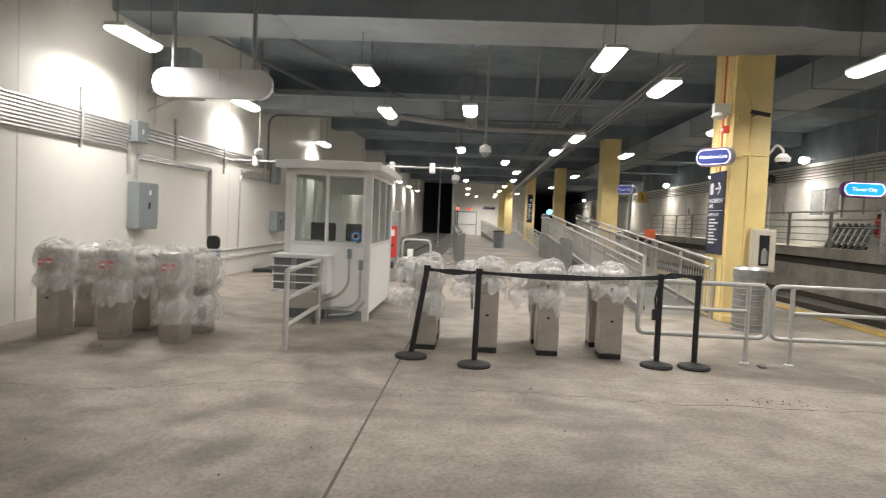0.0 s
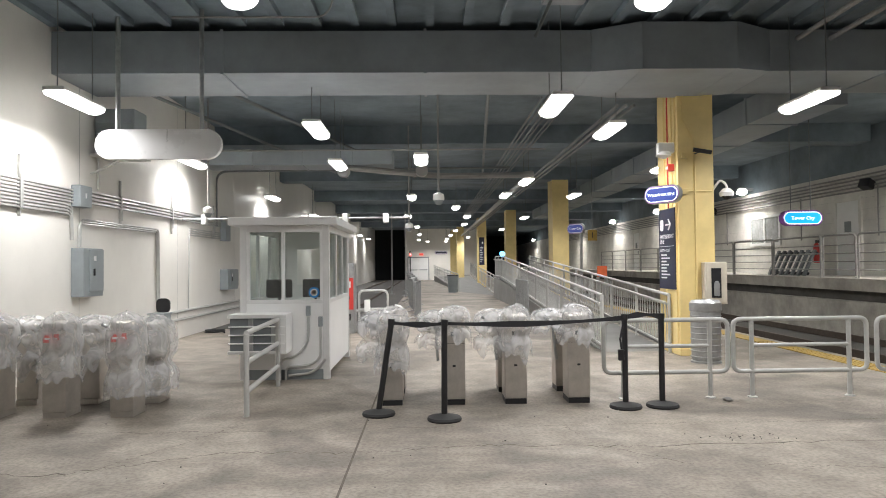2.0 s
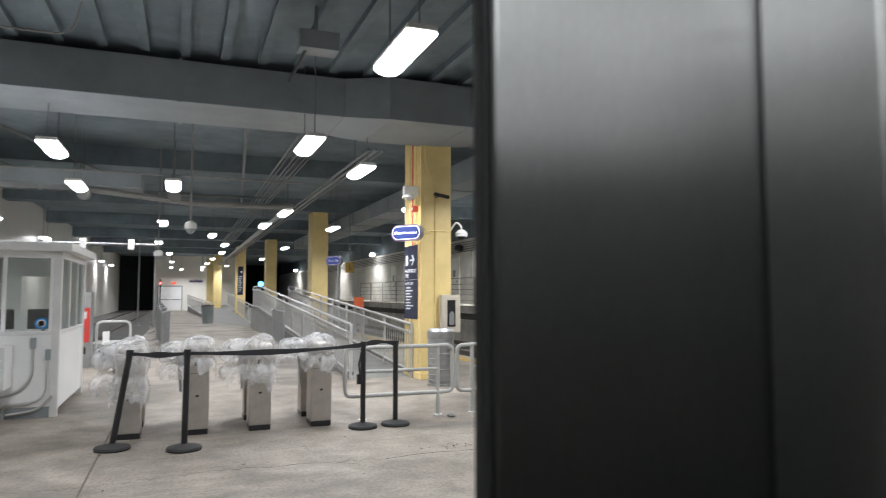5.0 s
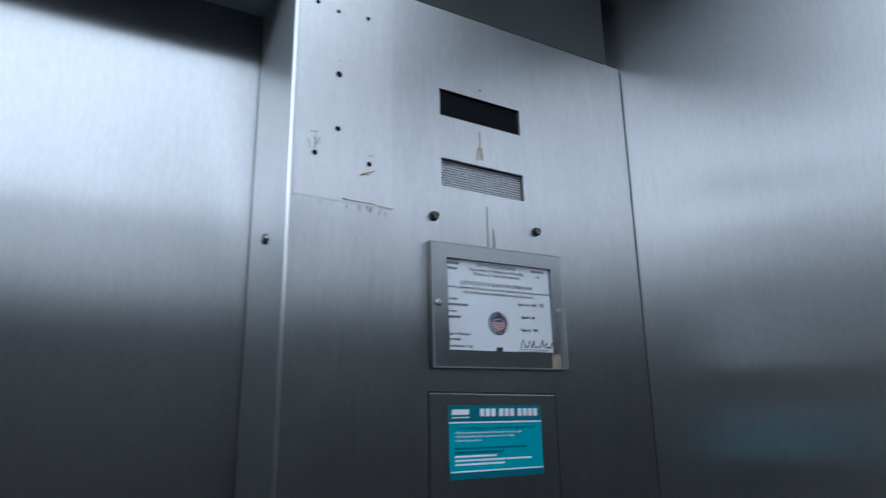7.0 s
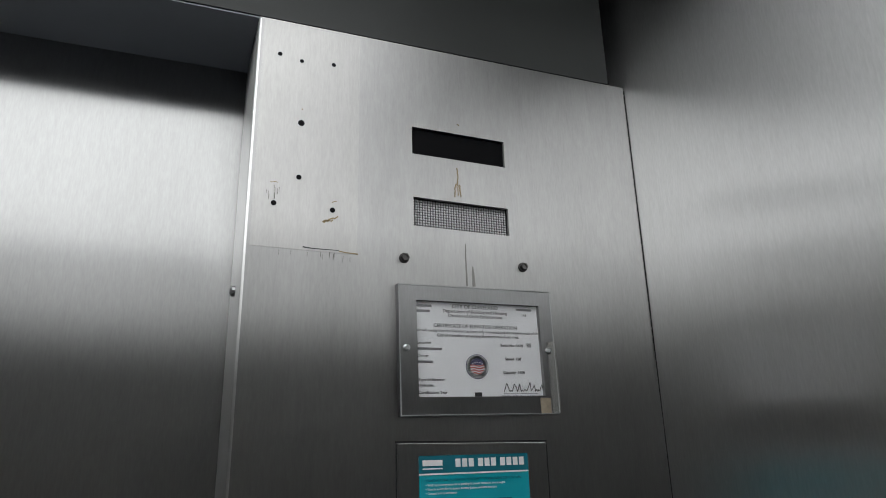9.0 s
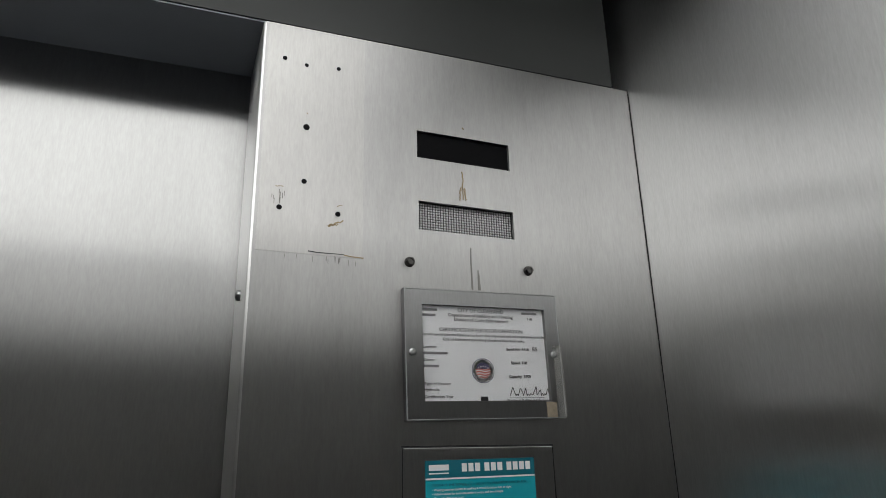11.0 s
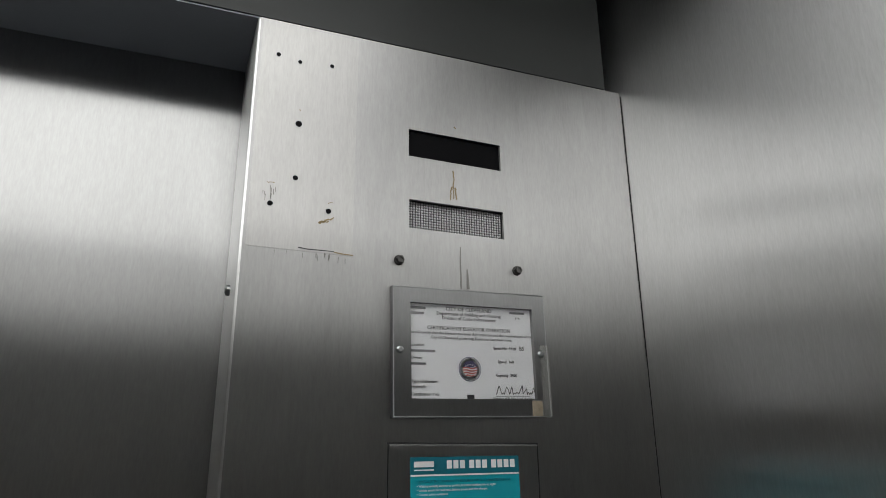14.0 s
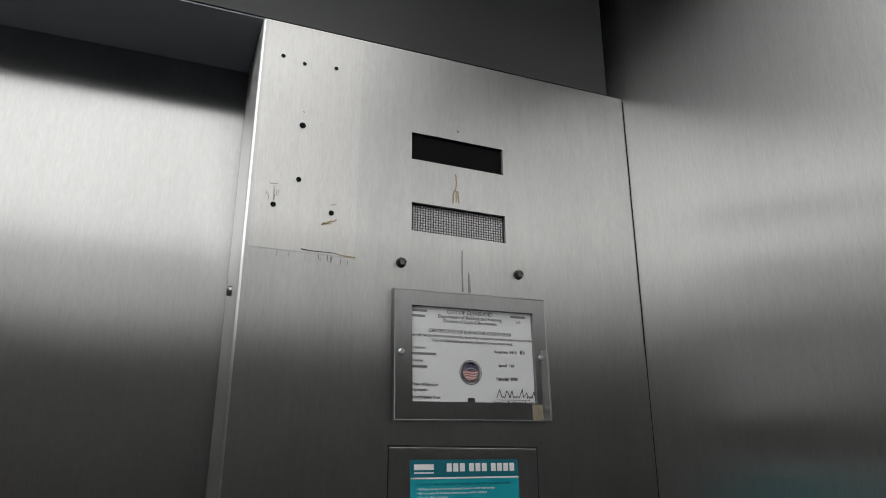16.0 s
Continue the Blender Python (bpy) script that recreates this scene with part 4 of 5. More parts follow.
for i in range(4):
    z = 2.3 + i * 0.05
    pipe("wall_conduit", [(-4.845, 15.5 - i * 0.04, 0.6), (-4.845, 15.55 - i * 0.04, z), (-4.845, 18.0, z)] if i == 0 else [(-4.845, 15.6, z), (-4.845, 18.0, z)], 0.016, CONDUIT, "zinc conduit to the far box", "conduit", "wall conduits", 0.1)
for z in (0.42, 0.6):
    pipe("wall_conduit", [(-4.8, 13.2, z), (-4.8, 22.0, z)], 0.03, CONDUIT, "low zinc conduit along the wall", "conduit", "wall conduits")
for y in (9.15, 12.1, 14.5, 17.3):
    sb = thing("strut_bracket", "upright strut holding the conduits", "bracket", "strut brackets")
    part("channel", box(-4.868, -4.83, y, y + 0.035, 2.28, 3.12, 0.004), CONDUIT, sb)
    part("clamp", box(-4.83, -4.815, y - 0.01, y + 0.06, 2.4, 2.85), CONDUIT, sb)


def panel_box(y0, y1, z0, z1, d, label):
    p = thing("electrical_panel", label, "electrical panel", "electrical panels")
    part("case", box(-4.868, -4.868 + d, y0, y1, z0, z1, 0.01), GREYBOX, p)
    dd = part("door", box(-4.868 + d, -4.848 + d, y0 + 0.16, y1 - 0.02, z0 + 0.08, z1 - 0.02, 0.006), GREYBOX, p)
    part("handle", box(-4.848 + d, -4.825 + d, y0 + 0.26, y0 + 0.29, (z0 + z1) / 2 - 0.05, (z0 + z1) / 2 + 0.06, 0.004), BLACKM, dd)
    part("label_plate", box(-4.848 + d, -4.846 + d, y0 + 0.28, y0 + 0.35, z1 - 0.2, z1 - 0.12), LETTERW, dd)


panel_box(10.5, 11.12, 1.12, 1.88, 0.2, "grey electrical panel box on the white wall")
panel_box(17.9, 18.8, 0.96, 1.5, 0.22, "grey electrical box farther along the wall")
jb = thing("junction_box", "grey junction box in the conduit row", "box", "junction boxes")
part("box_body", box(-4.868, -4.72, 10.5, 10.86, 2.52, 2.86, 0.01), GREYBOX, jb)
part("label_plate", box(-4.72, -4.718, 10.65, 10.7, 2.66, 2.74), LETTERW, jb)
jb = thing("junction_box", "grey box where the conduits end", "box", "junction boxes")
part("box_body", box(-4.868, -4.7, 17.9, 18.3, 2.25, 2.9, 0.01), GREYBOX, jb)
hb = thing("unit_heater", "grey unit heater hung at the wall top", "heater")
part("case", box(-4.85, -4.2, 11.2, 11.7, 3.45, 4.2, 0.02), GREYBOX, hb)
for k in range(4):
    part("louvre", box(-4.8, -4.25, 11.17, 11.2, 3.52 + k * 0.15, 3.56 + k * 0.15), BEAMM, hb)
part("shelf", box(-4.868, -4.15, 11.05, 11.75, 3.4, 3.44), CONDUIT, hb)
part("brace", tube([(-4.86, 11.1, 3.1), (-4.2, 11.1, 3.4)], 0.02), CONDUIT, hb)
pipe("wall_conduit", [(-4.84, 11.3, 2.86), (-4.84, 11.3, 3.4)], 0.018, CONDUIT, "conduit rising to the heater", "conduit", "wall conduits")

# ---- hanging cameras ----
def hanging_camera(x, y, z, label, top=5.2):
    c = thing("dome_camera", label, "camera", "cameras")
    part("drop_pipe", rod((x, y, z + 0.1), (x, y, top), 0.02), PIPEL, c, smooth=True)
    part("housing", lathe([(0.1, -0.03), (0.11, 0.0), (0.1, 0.08), (0.03, 0.12)], 18, pose(x, y, z)), WHITE, c, smooth=True)
    part("dome", lathe([(0.01, -0.12), (0.05, -0.105), (0.08, -0.06), (0.085, -0.03)], 18, pose(x, y, z)), GREYBOX, c, smooth=True)


hanging_camera(0.84, 12.6, 2.8, "white dome camera on a long drop pipe")
hanging_camera(-4.1, 14.6, 2.75, "white dome camera on a drop pipe by the wall")
hanging_camera(0.15, 17.5, 2.55, "white dome camera on a drop pipe far down")
cp = thing("camera_pipe", "white horizontal pipe carrying cameras behind the booth", "pipe")
part("pipe_run", rod((-4.8, 15.0, 2.62), (0.2, 15.0, 2.62), 0.025), PIPEL, cp, smooth=True)
for x in (-4.3, -1.2, -0.3):
    part("camera_housing", box(x - 0.06, x + 0.06, 14.9, 15.05, 2.5, 2.72, 0.02), WHITE, cp)
for x, y in ((-1.3, 36.0), (-0.5, 34.0)):
    sp = thing("sign_post", "perforated steel post by the disused track", "post", "sign posts")
    part("post", box(x - 0.035, x + 0.035, y - 0.035, y + 0.035, 0, 4.3), GALV, sp)
    part("foot", box(x - 0.12, x + 0.12, y - 0.12, y + 0.12, 0, 0.02), GALV, sp)

# ---- bins ----
bn = thing("trash_can", "round galvanised trash can by the yellow column", "trash can", m=pose(4.95, 10.45, 0))
part("body", lathe([(0.2, 0.03), (0.215, 0.06), (0.225, 0.78), (0.22, 0.8)], 32), GALV, bn, smooth=True)
for k in range(8):
    part("hoop", lathe([(0.222, 0.09 + k * 0.09), (0.232, 0.095 + k * 0.09), (0.232, 0.105 + k * 0.09), (0.222, 0.11 + k * 0.09)], 28), GALV, bn)
part("lid", lathe([(0.235, 0.8), (0.24, 0.82), (0.235, 0.93), (0.2, 0.97), (0.19, 0.95)], 32), GALV, bn, smooth=True)
part("base", lathe([(0.23, 0.0), (0.23, 0.03), (0.2, 0.04)], 32), GALV, bn)
bn = thing("trash_can", "grey trash can far along the walkway", "trash can", m=pose(2.0, 37.5, 0))
part("body", lathe([(0.25, 0.0), (0.3, 0.9), (0.31, 0.92)], 20), GREYBOX, bn, smooth=True)
part("lid", lathe([(0.32, 0.92), (0.32, 0.96), (0.1, 1.0)], 20), BLACKM, bn)
wb = thing("wheeled_bin", "grey wheeled bin with its black lid thrown open", "bin", m=pose(-4.5, 13.0, 0) @ Matrix.Scale(0.78, 4))
b = box(-0.2, 0.2, -0.22, 0.22, 0.08, 0.86, 0.02)
for v in b.verts:
    k = 0.82 + 0.2 * v.co.z
    v.co.x, v.co.y = v.co.x * k, v.co.y * k
part("body", b, GREYBOX, wb)
part("rim", box(-0.22, 0.22, -0.24, 0.24, 0.86, 0.9, 0.01), GREYBOX, wb)
part("lid", slab([(a, 1.06 + c) for a, c in outline(0.34, 0.36, 0.12)], 0.2, 0.24).copy(), BLACKM, wb, "open black lid")
for x in (-0.18, 0.18):
    part("wheel", rod((x - 0.02, 0.2, 0.08), (x + 0.02, 0.2, 0.08), 0.08, n=16), BLACKR, wb)
hs = thing("coiled_hose", "black hose coil lying on the floor by the wall", "hose")
part("coil", tube([(-4.4 + 0.22 * math.cos(k * 0.5), 16.0 + 0.2 * math.sin(k * 0.5), 0.02 + 0.003 * k) for k in range(26)], 0.02), BLACKR, hs, smooth=True)

# ---- ticket kiosk, hoop barrier, barricades ----
tk = thing("ticket_machine", "steel ticket machine with a red front behind the booth", "ticket machine", m=pose(-1.38, 15.6, 0))
part("cabinet", box(-0.3, 0.3, 0, 0.5, 0, 1.62, 0.01), GALV, tk)
part("front", box(-0.02, 0.28, -0.012, 0, 0.55, 1.28), RED, tk, "red lit front panel")
part("screen", box(0.04, 0.22, -0.018, -0.012, 1.05, 1.2), LETTERW, tk)
part("slot", box(0.06, 0.2, -0.018, -0.012, 0.8, 0.86), BLACKM, tk)
part("pictogram", box(0.06, 0.14, -0.018, -0.012, 0.92, 1.0), LETTERW, tk)
part("coin_tray", box(0.06, 0.22, -0.02, 0, 0.3, 0.45, 0.01), BLACKM, tk)
hp = thing("hoop_barrier", "bent pipe hoop with a switch box at the track end", "barrier", m=pose(-0.72, 16.6, 0))
part("hoop", tube([(-0.35, 0, 0), (-0.35, 0, 0.95), (0.35, 0, 0.95), (0.35, 0, 0)], 0.03, 8, 0.15), RAILM, hp, smooth=True)
part("switch_box", box(-0.22, -0.08, -0.06, 0.04, 0.42, 0.72, 0.01), WHITE, hp)
part("cross_bar", rod((-0.35, 0, 0.5), (0.35, 0, 0.5), 0.02), RAILM, hp)
lw = thing("low_wall", "low grey concrete wall at the end of the track", "wall")
part("body", box(-4.0, -1.4, 17.2, 17.5, 0.012, 0.55, 0.02), RAMP, lw)
part("pipe_run", rod((-4.0, 17.1, 0.42), (-0.3, 17.1, 0.42), 0.03), CONDUIT, lw)


def barricade(m, label, L=2.0, first=[]):
    if first:
        return copy_thing(first[0], m)
    g = thing("barricade", label, "barricade", "crowd barricades", m)
    first.append(g)
    part("frame", tube([(0, 0.0, 0.1), (0, 0.0, 1.08), (0, L, 1.08), (0, L, 0.1), (0, 0, 0.1)], 0.02, 8, 0.1), GALV, g, smooth=True)
    for k in range(16):
        part("bar", rod((0, 0.12 + k * (L - 0.24) / 15, 0.1), (0, 0.12 + k * (L - 0.24) / 15, 1.08), 0.009, n=6), GALV, g)
    for y in (0.25, L - 0.25):
        part("foot", tube([(-0.28, y, 0.01), (0, y, 0.1), (0.28, y, 0.01)], 0.015), GALV, g)
    return g


for i in range(9):
    barricade(pose(0.25 - 0.1 * i, 19.0 + 2.7 * i, 0, 0, 0, 5 if i % 2 else -4), "steel crowd barricade along the walkway")
barricade(pose(3.45, 19.0, 0, 0, 0, 2), "")

# ---- ramp with picket railings ----
def ramp_z(y):
    return 0.0 if y < 11.8 else min(0.9, (y - 11.8) * 0.9 / 17.0)


rp = thing("ramp", "grey concrete access ramp between railings", "ramp")
b = bmesh.new()
prof = [(11.8, 0.0), (28.8, 0.9), (31.5, 0.9), (31.5, 0.0)]
va = [b.verts.new((3.7, y, z + 0.003)) for y, z in prof]
vb = [b.verts.new((4.85, y, z + 0.003)) for y, z in prof]
b.faces.new(va)
b.faces.new(vb[::-1])
for k in range(4):
    b.faces.new((va[k], vb[k], vb[(k + 1) % 4], va[(k + 1) % 4]))
bmesh.ops.recalc_face_normals(b, faces=b.faces[:])
part("deck", b, RAMP, rp)
for x in (3.7, 4.85):
    part("kerb", tube([(x, 11.8, 0.1), (x, 28.8, 1.0), (x, 31.4, 1.0)], 0.05, 4), RAMP, rp)


def picket_rail(name, a, c, label, h=1.0, step=0.15, posts=7, low=0.12, extra=True):
    """Railing from a to c, which are places on the ground or the deck."""
    a, c = Vector(a), Vector(c)
    r = thing("ramp_railing", label, "railing", "ramp railings")
    up = Vector((0, 0, 1))
    part("top_rail", rod(a + up * h, c + up * h, 0.028), RAILM, r, smooth=True)
    part("infill_rail", rod(a + up * (h - 0.17), c + up * (h - 0.17), 0.022), RAILM, r, smooth=True)
    part("bottom_rail", rod(a + up * low, c + up * low, 0.022), RAILM, r, smooth=True)
    if extra:
        side = Vector((-0.07, 0, 0))
        part("hand_rail", rod(a + up * (h - 0.13) + side, c + up * (h - 0.13) + side, 0.02), RAILM, r, smooth=True)
    for k in range(posts + 1):
        p = a.lerp(c, k / posts)
        part("post", rod(p, p + up * h, 0.03), RAILM, r, smooth=True)
    n = int((c - a).length / step)
    me = shape("picket", rod((0, 0, low), (0, 0, h - 0.17), 0.009, n=6), RAILM)
    for k in range(1, n):
        ob = new("picket", me)
        ob.location = a.lerp(c, k / n)
        ob.parent = r
    return r


picket_rail("l", (3.68, 11.8, 0), (3.8, 28.8, 0.9), "long light grey picket railing rising along the ramp", posts=9)
picket_rail("r", (4.8, 11.6, 0), (5.0, 28.8, 0.9), "light grey picket railing on the track side of the ramp", posts=9)
picket_rail("l2", (3.8, 28.8, 0.9), (3.8, 31.5, 0.9), "level picket railing at the top of the ramp", posts=2)
picket_rail("f", (3.9, 33.0, 0.0), (4.4, 60.0, 0.7), "far light grey railing along the walkway", posts=10, step=0.4, extra=False)
picket_rail("f2", (2.35, 38.5, 0.0), (1.2, 64.0, 0.5), "far light grey railing beside the grey bin", posts=9, step=0.4, extra=False)
wf = thing("far_walkway", "dark grey sloped walkway between far railings", "walkway")
b = bmesh.new()
q = [(2.4, 38.5, 0.004), (3.95, 33, 0.004), (4.4, 62, 0.6), (1.2, 64, 0.5)]
b.faces.new([b.verts.new(p) for p in q])
q2 = [b.verts.new((x, y, -0.02)) for x, y, z in q]
b.verts.ensure_lookup_table()
for k in range(4):
    b.faces.new((b.verts[k], q2[k], q2[(k + 1) % 4], b.verts[(k + 1) % 4]))
part("deck", b, RAMP, wf)
bl = thing("blue_help_light", "small glowing blue lamp on the ramp railing", "lamp", m=pose(3.8, 28.6, 1.98))
part("globe", lathe([(0.05, -0.1), (0.11, -0.05), (0.11, 0.06), (0.04, 0.12)], 14), glow("lit_blue_globe", (0.1, 0.45, 1.0), 6), bl, smooth=True)
part("stem", rod((0, 0, -0.2), (0, 0, -0.1), 0.03), GREYBOX, bl)
rl = thing("signal_lamp", "small glowing red signal by the far track", "signal", m=pose(-0.7, 50, 2.3))
part("lens", lathe([(0.04, -0.08), (0.1, 0.0), (0.04, 0.08)], 12), glow("lit_red_lens", (1.0, 0.05, 0.04), 6), rl)
part("mast", rod((0, 0.05, -2.3), (0, 0.05, 0.3), 0.04), BLACKM, rl)
dr = thing("double_door", "white double door in the end wall", "door")
for x0, x1 in ((-1.35, -0.36), (-0.34, 0.65)):
    lf = part("leaf", box(x0, x1, 67.9, 67.99, 0.02, 2.25, 0.01), BOOTHW, dr)
    part("push_bar", box(x0 + 0.1, x1 - 0.1, 67.84, 67.88, 1.0, 1.08), GREYBOX, lf)
for x0, x1, z0, z1 in ((-1.45, -1.36, 0, 2.36), (0.66, 0.75, 0, 2.36), (-1.36, 0.66, 2.26, 2.36)):
    part("frame", box(x0, x1, 67.88, 67.995, z0, z1), GREYBOX, dr)
xs = thing("exit_sign", "red lit exit sign over the double door", "sign")
part("box_body", box(-0.25, 0.15, 67.85, 68.0, 2.5, 2.7), glow("lit_red_sign", (0.9, 0.12, 0.08), 0.8), xs)
ob = thing("orange_barrier", "orange plastic barrier on the ramp landing", "barrier", m=pose(7.0, 24.5, -0.0))
part("panel", box(-0.18, 0.18, -0.03, 0.03, 1.05, 1.45, 0.01), ORANGE, ob)
for x in (-0.17, 0.12):
    part("leg", box(x, x + 0.05, -0.2, 0.2, 0.0, 1.05, 0.005), GALV, ob)
ys = thing("platform_number_sign", "small yellow platform number sign", "sign")
part("plate", box(5.9, 6.2, 22.0, 22.03, 2.3, 2.65, 0.004), TACT, ys)
letters("lettering", "1", 0.28, written(6.05, 21.99, 2.38), INK, ys, "CENTER")
part("hanger", rod((6.05, 22.02, 2.65), (6.05, 22.02, 5.2), 0.01), PIPED, ys)

# ---- far platform ----
def hoop_rail(y0, y1, label, first={}):
    r = thing("platform_railing", label, "railing", "far platform railings")
    x, zb = 10.62, 1.14
    part("hoop", tube([(x, y0, zb), (x, y0, zb + 1.04), (x, y1, zb + 1.04), (x, y1, zb)], 0.025, 8, 0.1), FARR, r, smooth=True)
    for k in range(4):
        part("bar", rod((x, y0, zb + 0.2 + k * 0.2), (x, y1, zb + 0.2 + k * 0.2), 0.015, n=8), FARR, r)


y = 10.0
for L in (3.0, 2.3, 1.3, 2.3, 2.4, 2.3, 2.3, 2.3, 2.3, 2.3, 2.3, 2.3):
    hoop_rail(y, y + L, "galvanised hoop railing on the far platform")
    y += L + 0.1


def wall_door(y0, y1, label):
    d = thing("wall_door", label, "door", "far wall doors")
    part("leaf", box(12.36, 12.399, y0, y1, 1.142, 3.2, 0.005), BOOTHW, d)
    for a, c, z0, z1 in ((y0 - 0.1, y0 - 0.002, 1.142, 3.3), (y1 + 0.002, y1 + 0.1, 1.142, 3.3), (y0 - 0.002, y1 + 0.002, 3.202, 3.3)):
        part("frame", box(12.33, 12.398, a, c, z0, z1, 0.004), BLOCK, d)
    part("notice", box(12.352, 12.358, (y0 + y1) / 2 - 0.15, (y0 + y1) / 2 + 0.15, 2.35, 2.65), GREYBOX, d)
    part("handle", box(12.31, 12.36, y0 + 0.08, y0 + 0.14, 2.05, 2.2, 0.01), GALV, d)


for y0 in (15.4, 18.0, 27.5, 30.5, 37.0):
    wall_door(y0, y0 + 1.0, "off-white steel door in the block wall")
wn = thing("wall_window", "dusty two-pane window in the block wall", "window")
for y0 in (22.2, 23.2):
    part("pane", box(12.37, 12.39, y0, y0 + 0.9, 2.2, 3.05), mat("dusty_window_glass", (0.35, 0.36, 0.36), 0.25, var=0.3, scale=4), wn)
for y0, y1, z0, z1 in ((22.1, 22.2, 2.1, 3.15), (23.1, 23.2, 2.1, 3.15), (24.1, 24.2, 2.1, 3.15)):
    part("frame", box(12.35, 12.398, y0, y1, z0, z1), BOOTHG, wn)
for z in (2.1, 3.06):
    part("frame", box(12.352, 12.397, 22.2, 24.1, z, z + 0.09), BOOTHG, wn)
fe = thing("fire_extinguisher", "red fire extinguisher on the far wall", "extinguisher", m=pose(12.28, 19.9, 1.5))
part("cylinder", lathe([(0.08, 0), (0.09, 0.03), (0.09, 0.5), (0.04, 0.6)], 16), RED, fe, smooth=True)
part("valve", box(-0.03, 0.1, -0.03, 0.03, 0.6, 0.68, 0.01), BLACKM, fe)
pl = thing("stacked_pallet", "dark slatted pallet leaning on the far railing", "pallet", m=pose(11.2, 19.8, 1.16, 0, 25, 0))
for k in range(7):
    part("slat", box(0, 0.06, -1.1 + k * 0.32, -0.98 + k * 0.32, 0, 0.8, 0.005), PIPED, pl)
for z in (0.05, 0.68):
    part("rail", box(0.06, 0.12, -1.1, 1.06, z, z + 0.08), BLACKM, pl)
for k in range(5):
    pipe("wall_conduit", [(12.33, 5, 3.45 + 0.1 * k), (12.33, 60, 3.45 + 0.1 * k)], 0.025, PIPEL, "pale conduit along the block wall top", "conduit", "block wall conduits")
for y in (13.0, 17.2, 20.8, 26.0, 33.0):
    pipe("wall_conduit", [(12.34, y, 3.5), (12.34, y, 2.2)], 0.02, PIPEL, "pale conduit down the block wall", "conduit", "block wall conduits")
for y, z in ((17.4, 3.55), (27, 3.6)):
    sp = thing("loudspeaker", "black loudspeaker on the block wall", "speaker", "loudspeakers", pose(12.2, y, z, 0, 25, 20))
    part("horn", box(-0.15, 0.1, -0.15, 0.15, -0.12, 0.12, 0.02), BLACKM, sp)
    part("bracket", box(0.1, 0.22, -0.03, 0.03, -0.03, 0.03), BLACKM, sp)


# ---- the lift entrance ----
JX = 1.235
ej = thing("door_jamb", "cream painted steel jamb of the lift entrance", "door jamb", kind="structure")
part("jamb", box(JX, JX + 0.16, 0.174, 0.415, 0, 2.3, 0.006), JAMBW, ej)
part("jamb", box(0.01, 0.168, 0.174, 0.415, 0, 2.3, 0.006), JAMBW, ej)
part("header", box(0.168, JX, 0.174, 0.415, 2.14, 2.3, 0.004), JAMBW, ej)
part("edge_strip", box(JX + 0.004, JX + 0.06, 0.092, 0.172, 0, 2.3, 0.012), JAMBG, ej, "scuffed grey metal edge")
part("edge_strip", box(0.1, 0.164, 0.092, 0.172, 0, 2.3, 0.012), JAMBG, ej)
part("head_strip", box(0.164, JX + 0.004, 0.092, 0.172, 2.14, 2.3), JAMBG, ej)
hd = thing("hoistway_door", "blue-grey hoistway door slid into its pocket", "door")
part("leaf", box(JX + 0.02, JX + 0.5, 0.0, 0.055, 0.01, 2.16, 0.004), DOORB, hd)
part("edge_guard", box(JX + 0.012, JX + 0.022, -0.004, 0.06, 0.01, 2.16, 0.003), SSD, hd)
rt = thing("floor_plate", "black floor marking plate with raised white letters on the jamb", "plate", m=Matrix.Translation((JX, 0.242, 1.561)) @ Matrix.Rotation(radians(-90), 4, "Z"))
part("plate", box(-0.0505, 0.0505, -0.003, -0.0003, -0.0505, 0.0505, 0.0008), mat("black_plate_paint", (0.025, 0.025, 0.027), 0.4, var=0.2, scale=40), rt)
letters("lettering", "RT", 0.078, Matrix.Translation((0, -0.0045, -0.018)) @ FACE, LETTERW, rt, "CENTER", 0.0012)
part("braille", box(-0.008, 0.008, -0.0045, -0.003, -0.042, -0.038), LETTERW, rt)
solid("lift_sill", box(0.1, 1.3, -0.2, 0.42, -0.06, 0.004), SSD, "grooved metal sill at the lift door", "sill", kind="structure")

# ---- the lift car ----
def raked(b):
    """The head of the door rises a little towards the side wall."""
    for v in b.verts:
        if v.co.z > 2.1:
            v.co.z += (v.co.x - 1.235) * 0.0185
    return b


CX0, CX1, CY0, CY1, CZ = -0.32, 1.702, -1.75, -0.19, 2.42
solid("car_floor", box(CX0 - 0.1, CX1 + 0.1, CY0 - 0.1, CY1 - 0.01, -0.06, 0.006), CARFLOOR, "dark rubber lift car floor", "floor", kind="structure")
# Light put into the steel colour: side wall most, rear less, opposite none.
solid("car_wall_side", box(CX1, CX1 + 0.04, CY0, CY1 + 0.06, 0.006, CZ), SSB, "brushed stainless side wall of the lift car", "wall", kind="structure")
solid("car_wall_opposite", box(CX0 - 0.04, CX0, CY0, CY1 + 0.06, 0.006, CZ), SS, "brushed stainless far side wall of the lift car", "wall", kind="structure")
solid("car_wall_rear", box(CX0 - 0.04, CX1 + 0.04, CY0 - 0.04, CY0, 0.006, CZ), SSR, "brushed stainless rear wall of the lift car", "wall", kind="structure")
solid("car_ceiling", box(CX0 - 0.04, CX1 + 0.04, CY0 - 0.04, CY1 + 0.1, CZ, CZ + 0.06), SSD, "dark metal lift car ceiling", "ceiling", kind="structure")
cl = thing("car_light", "lit diffuser panel in the lift car ceiling", "lamp")
part("diffuser", box(CX0 + 0.05, CX1 - 0.22, -1.7, -0.48, CZ - 0.03, CZ - 0.002, 0.004), CARLAMP, cl, "glowing white diffuser")
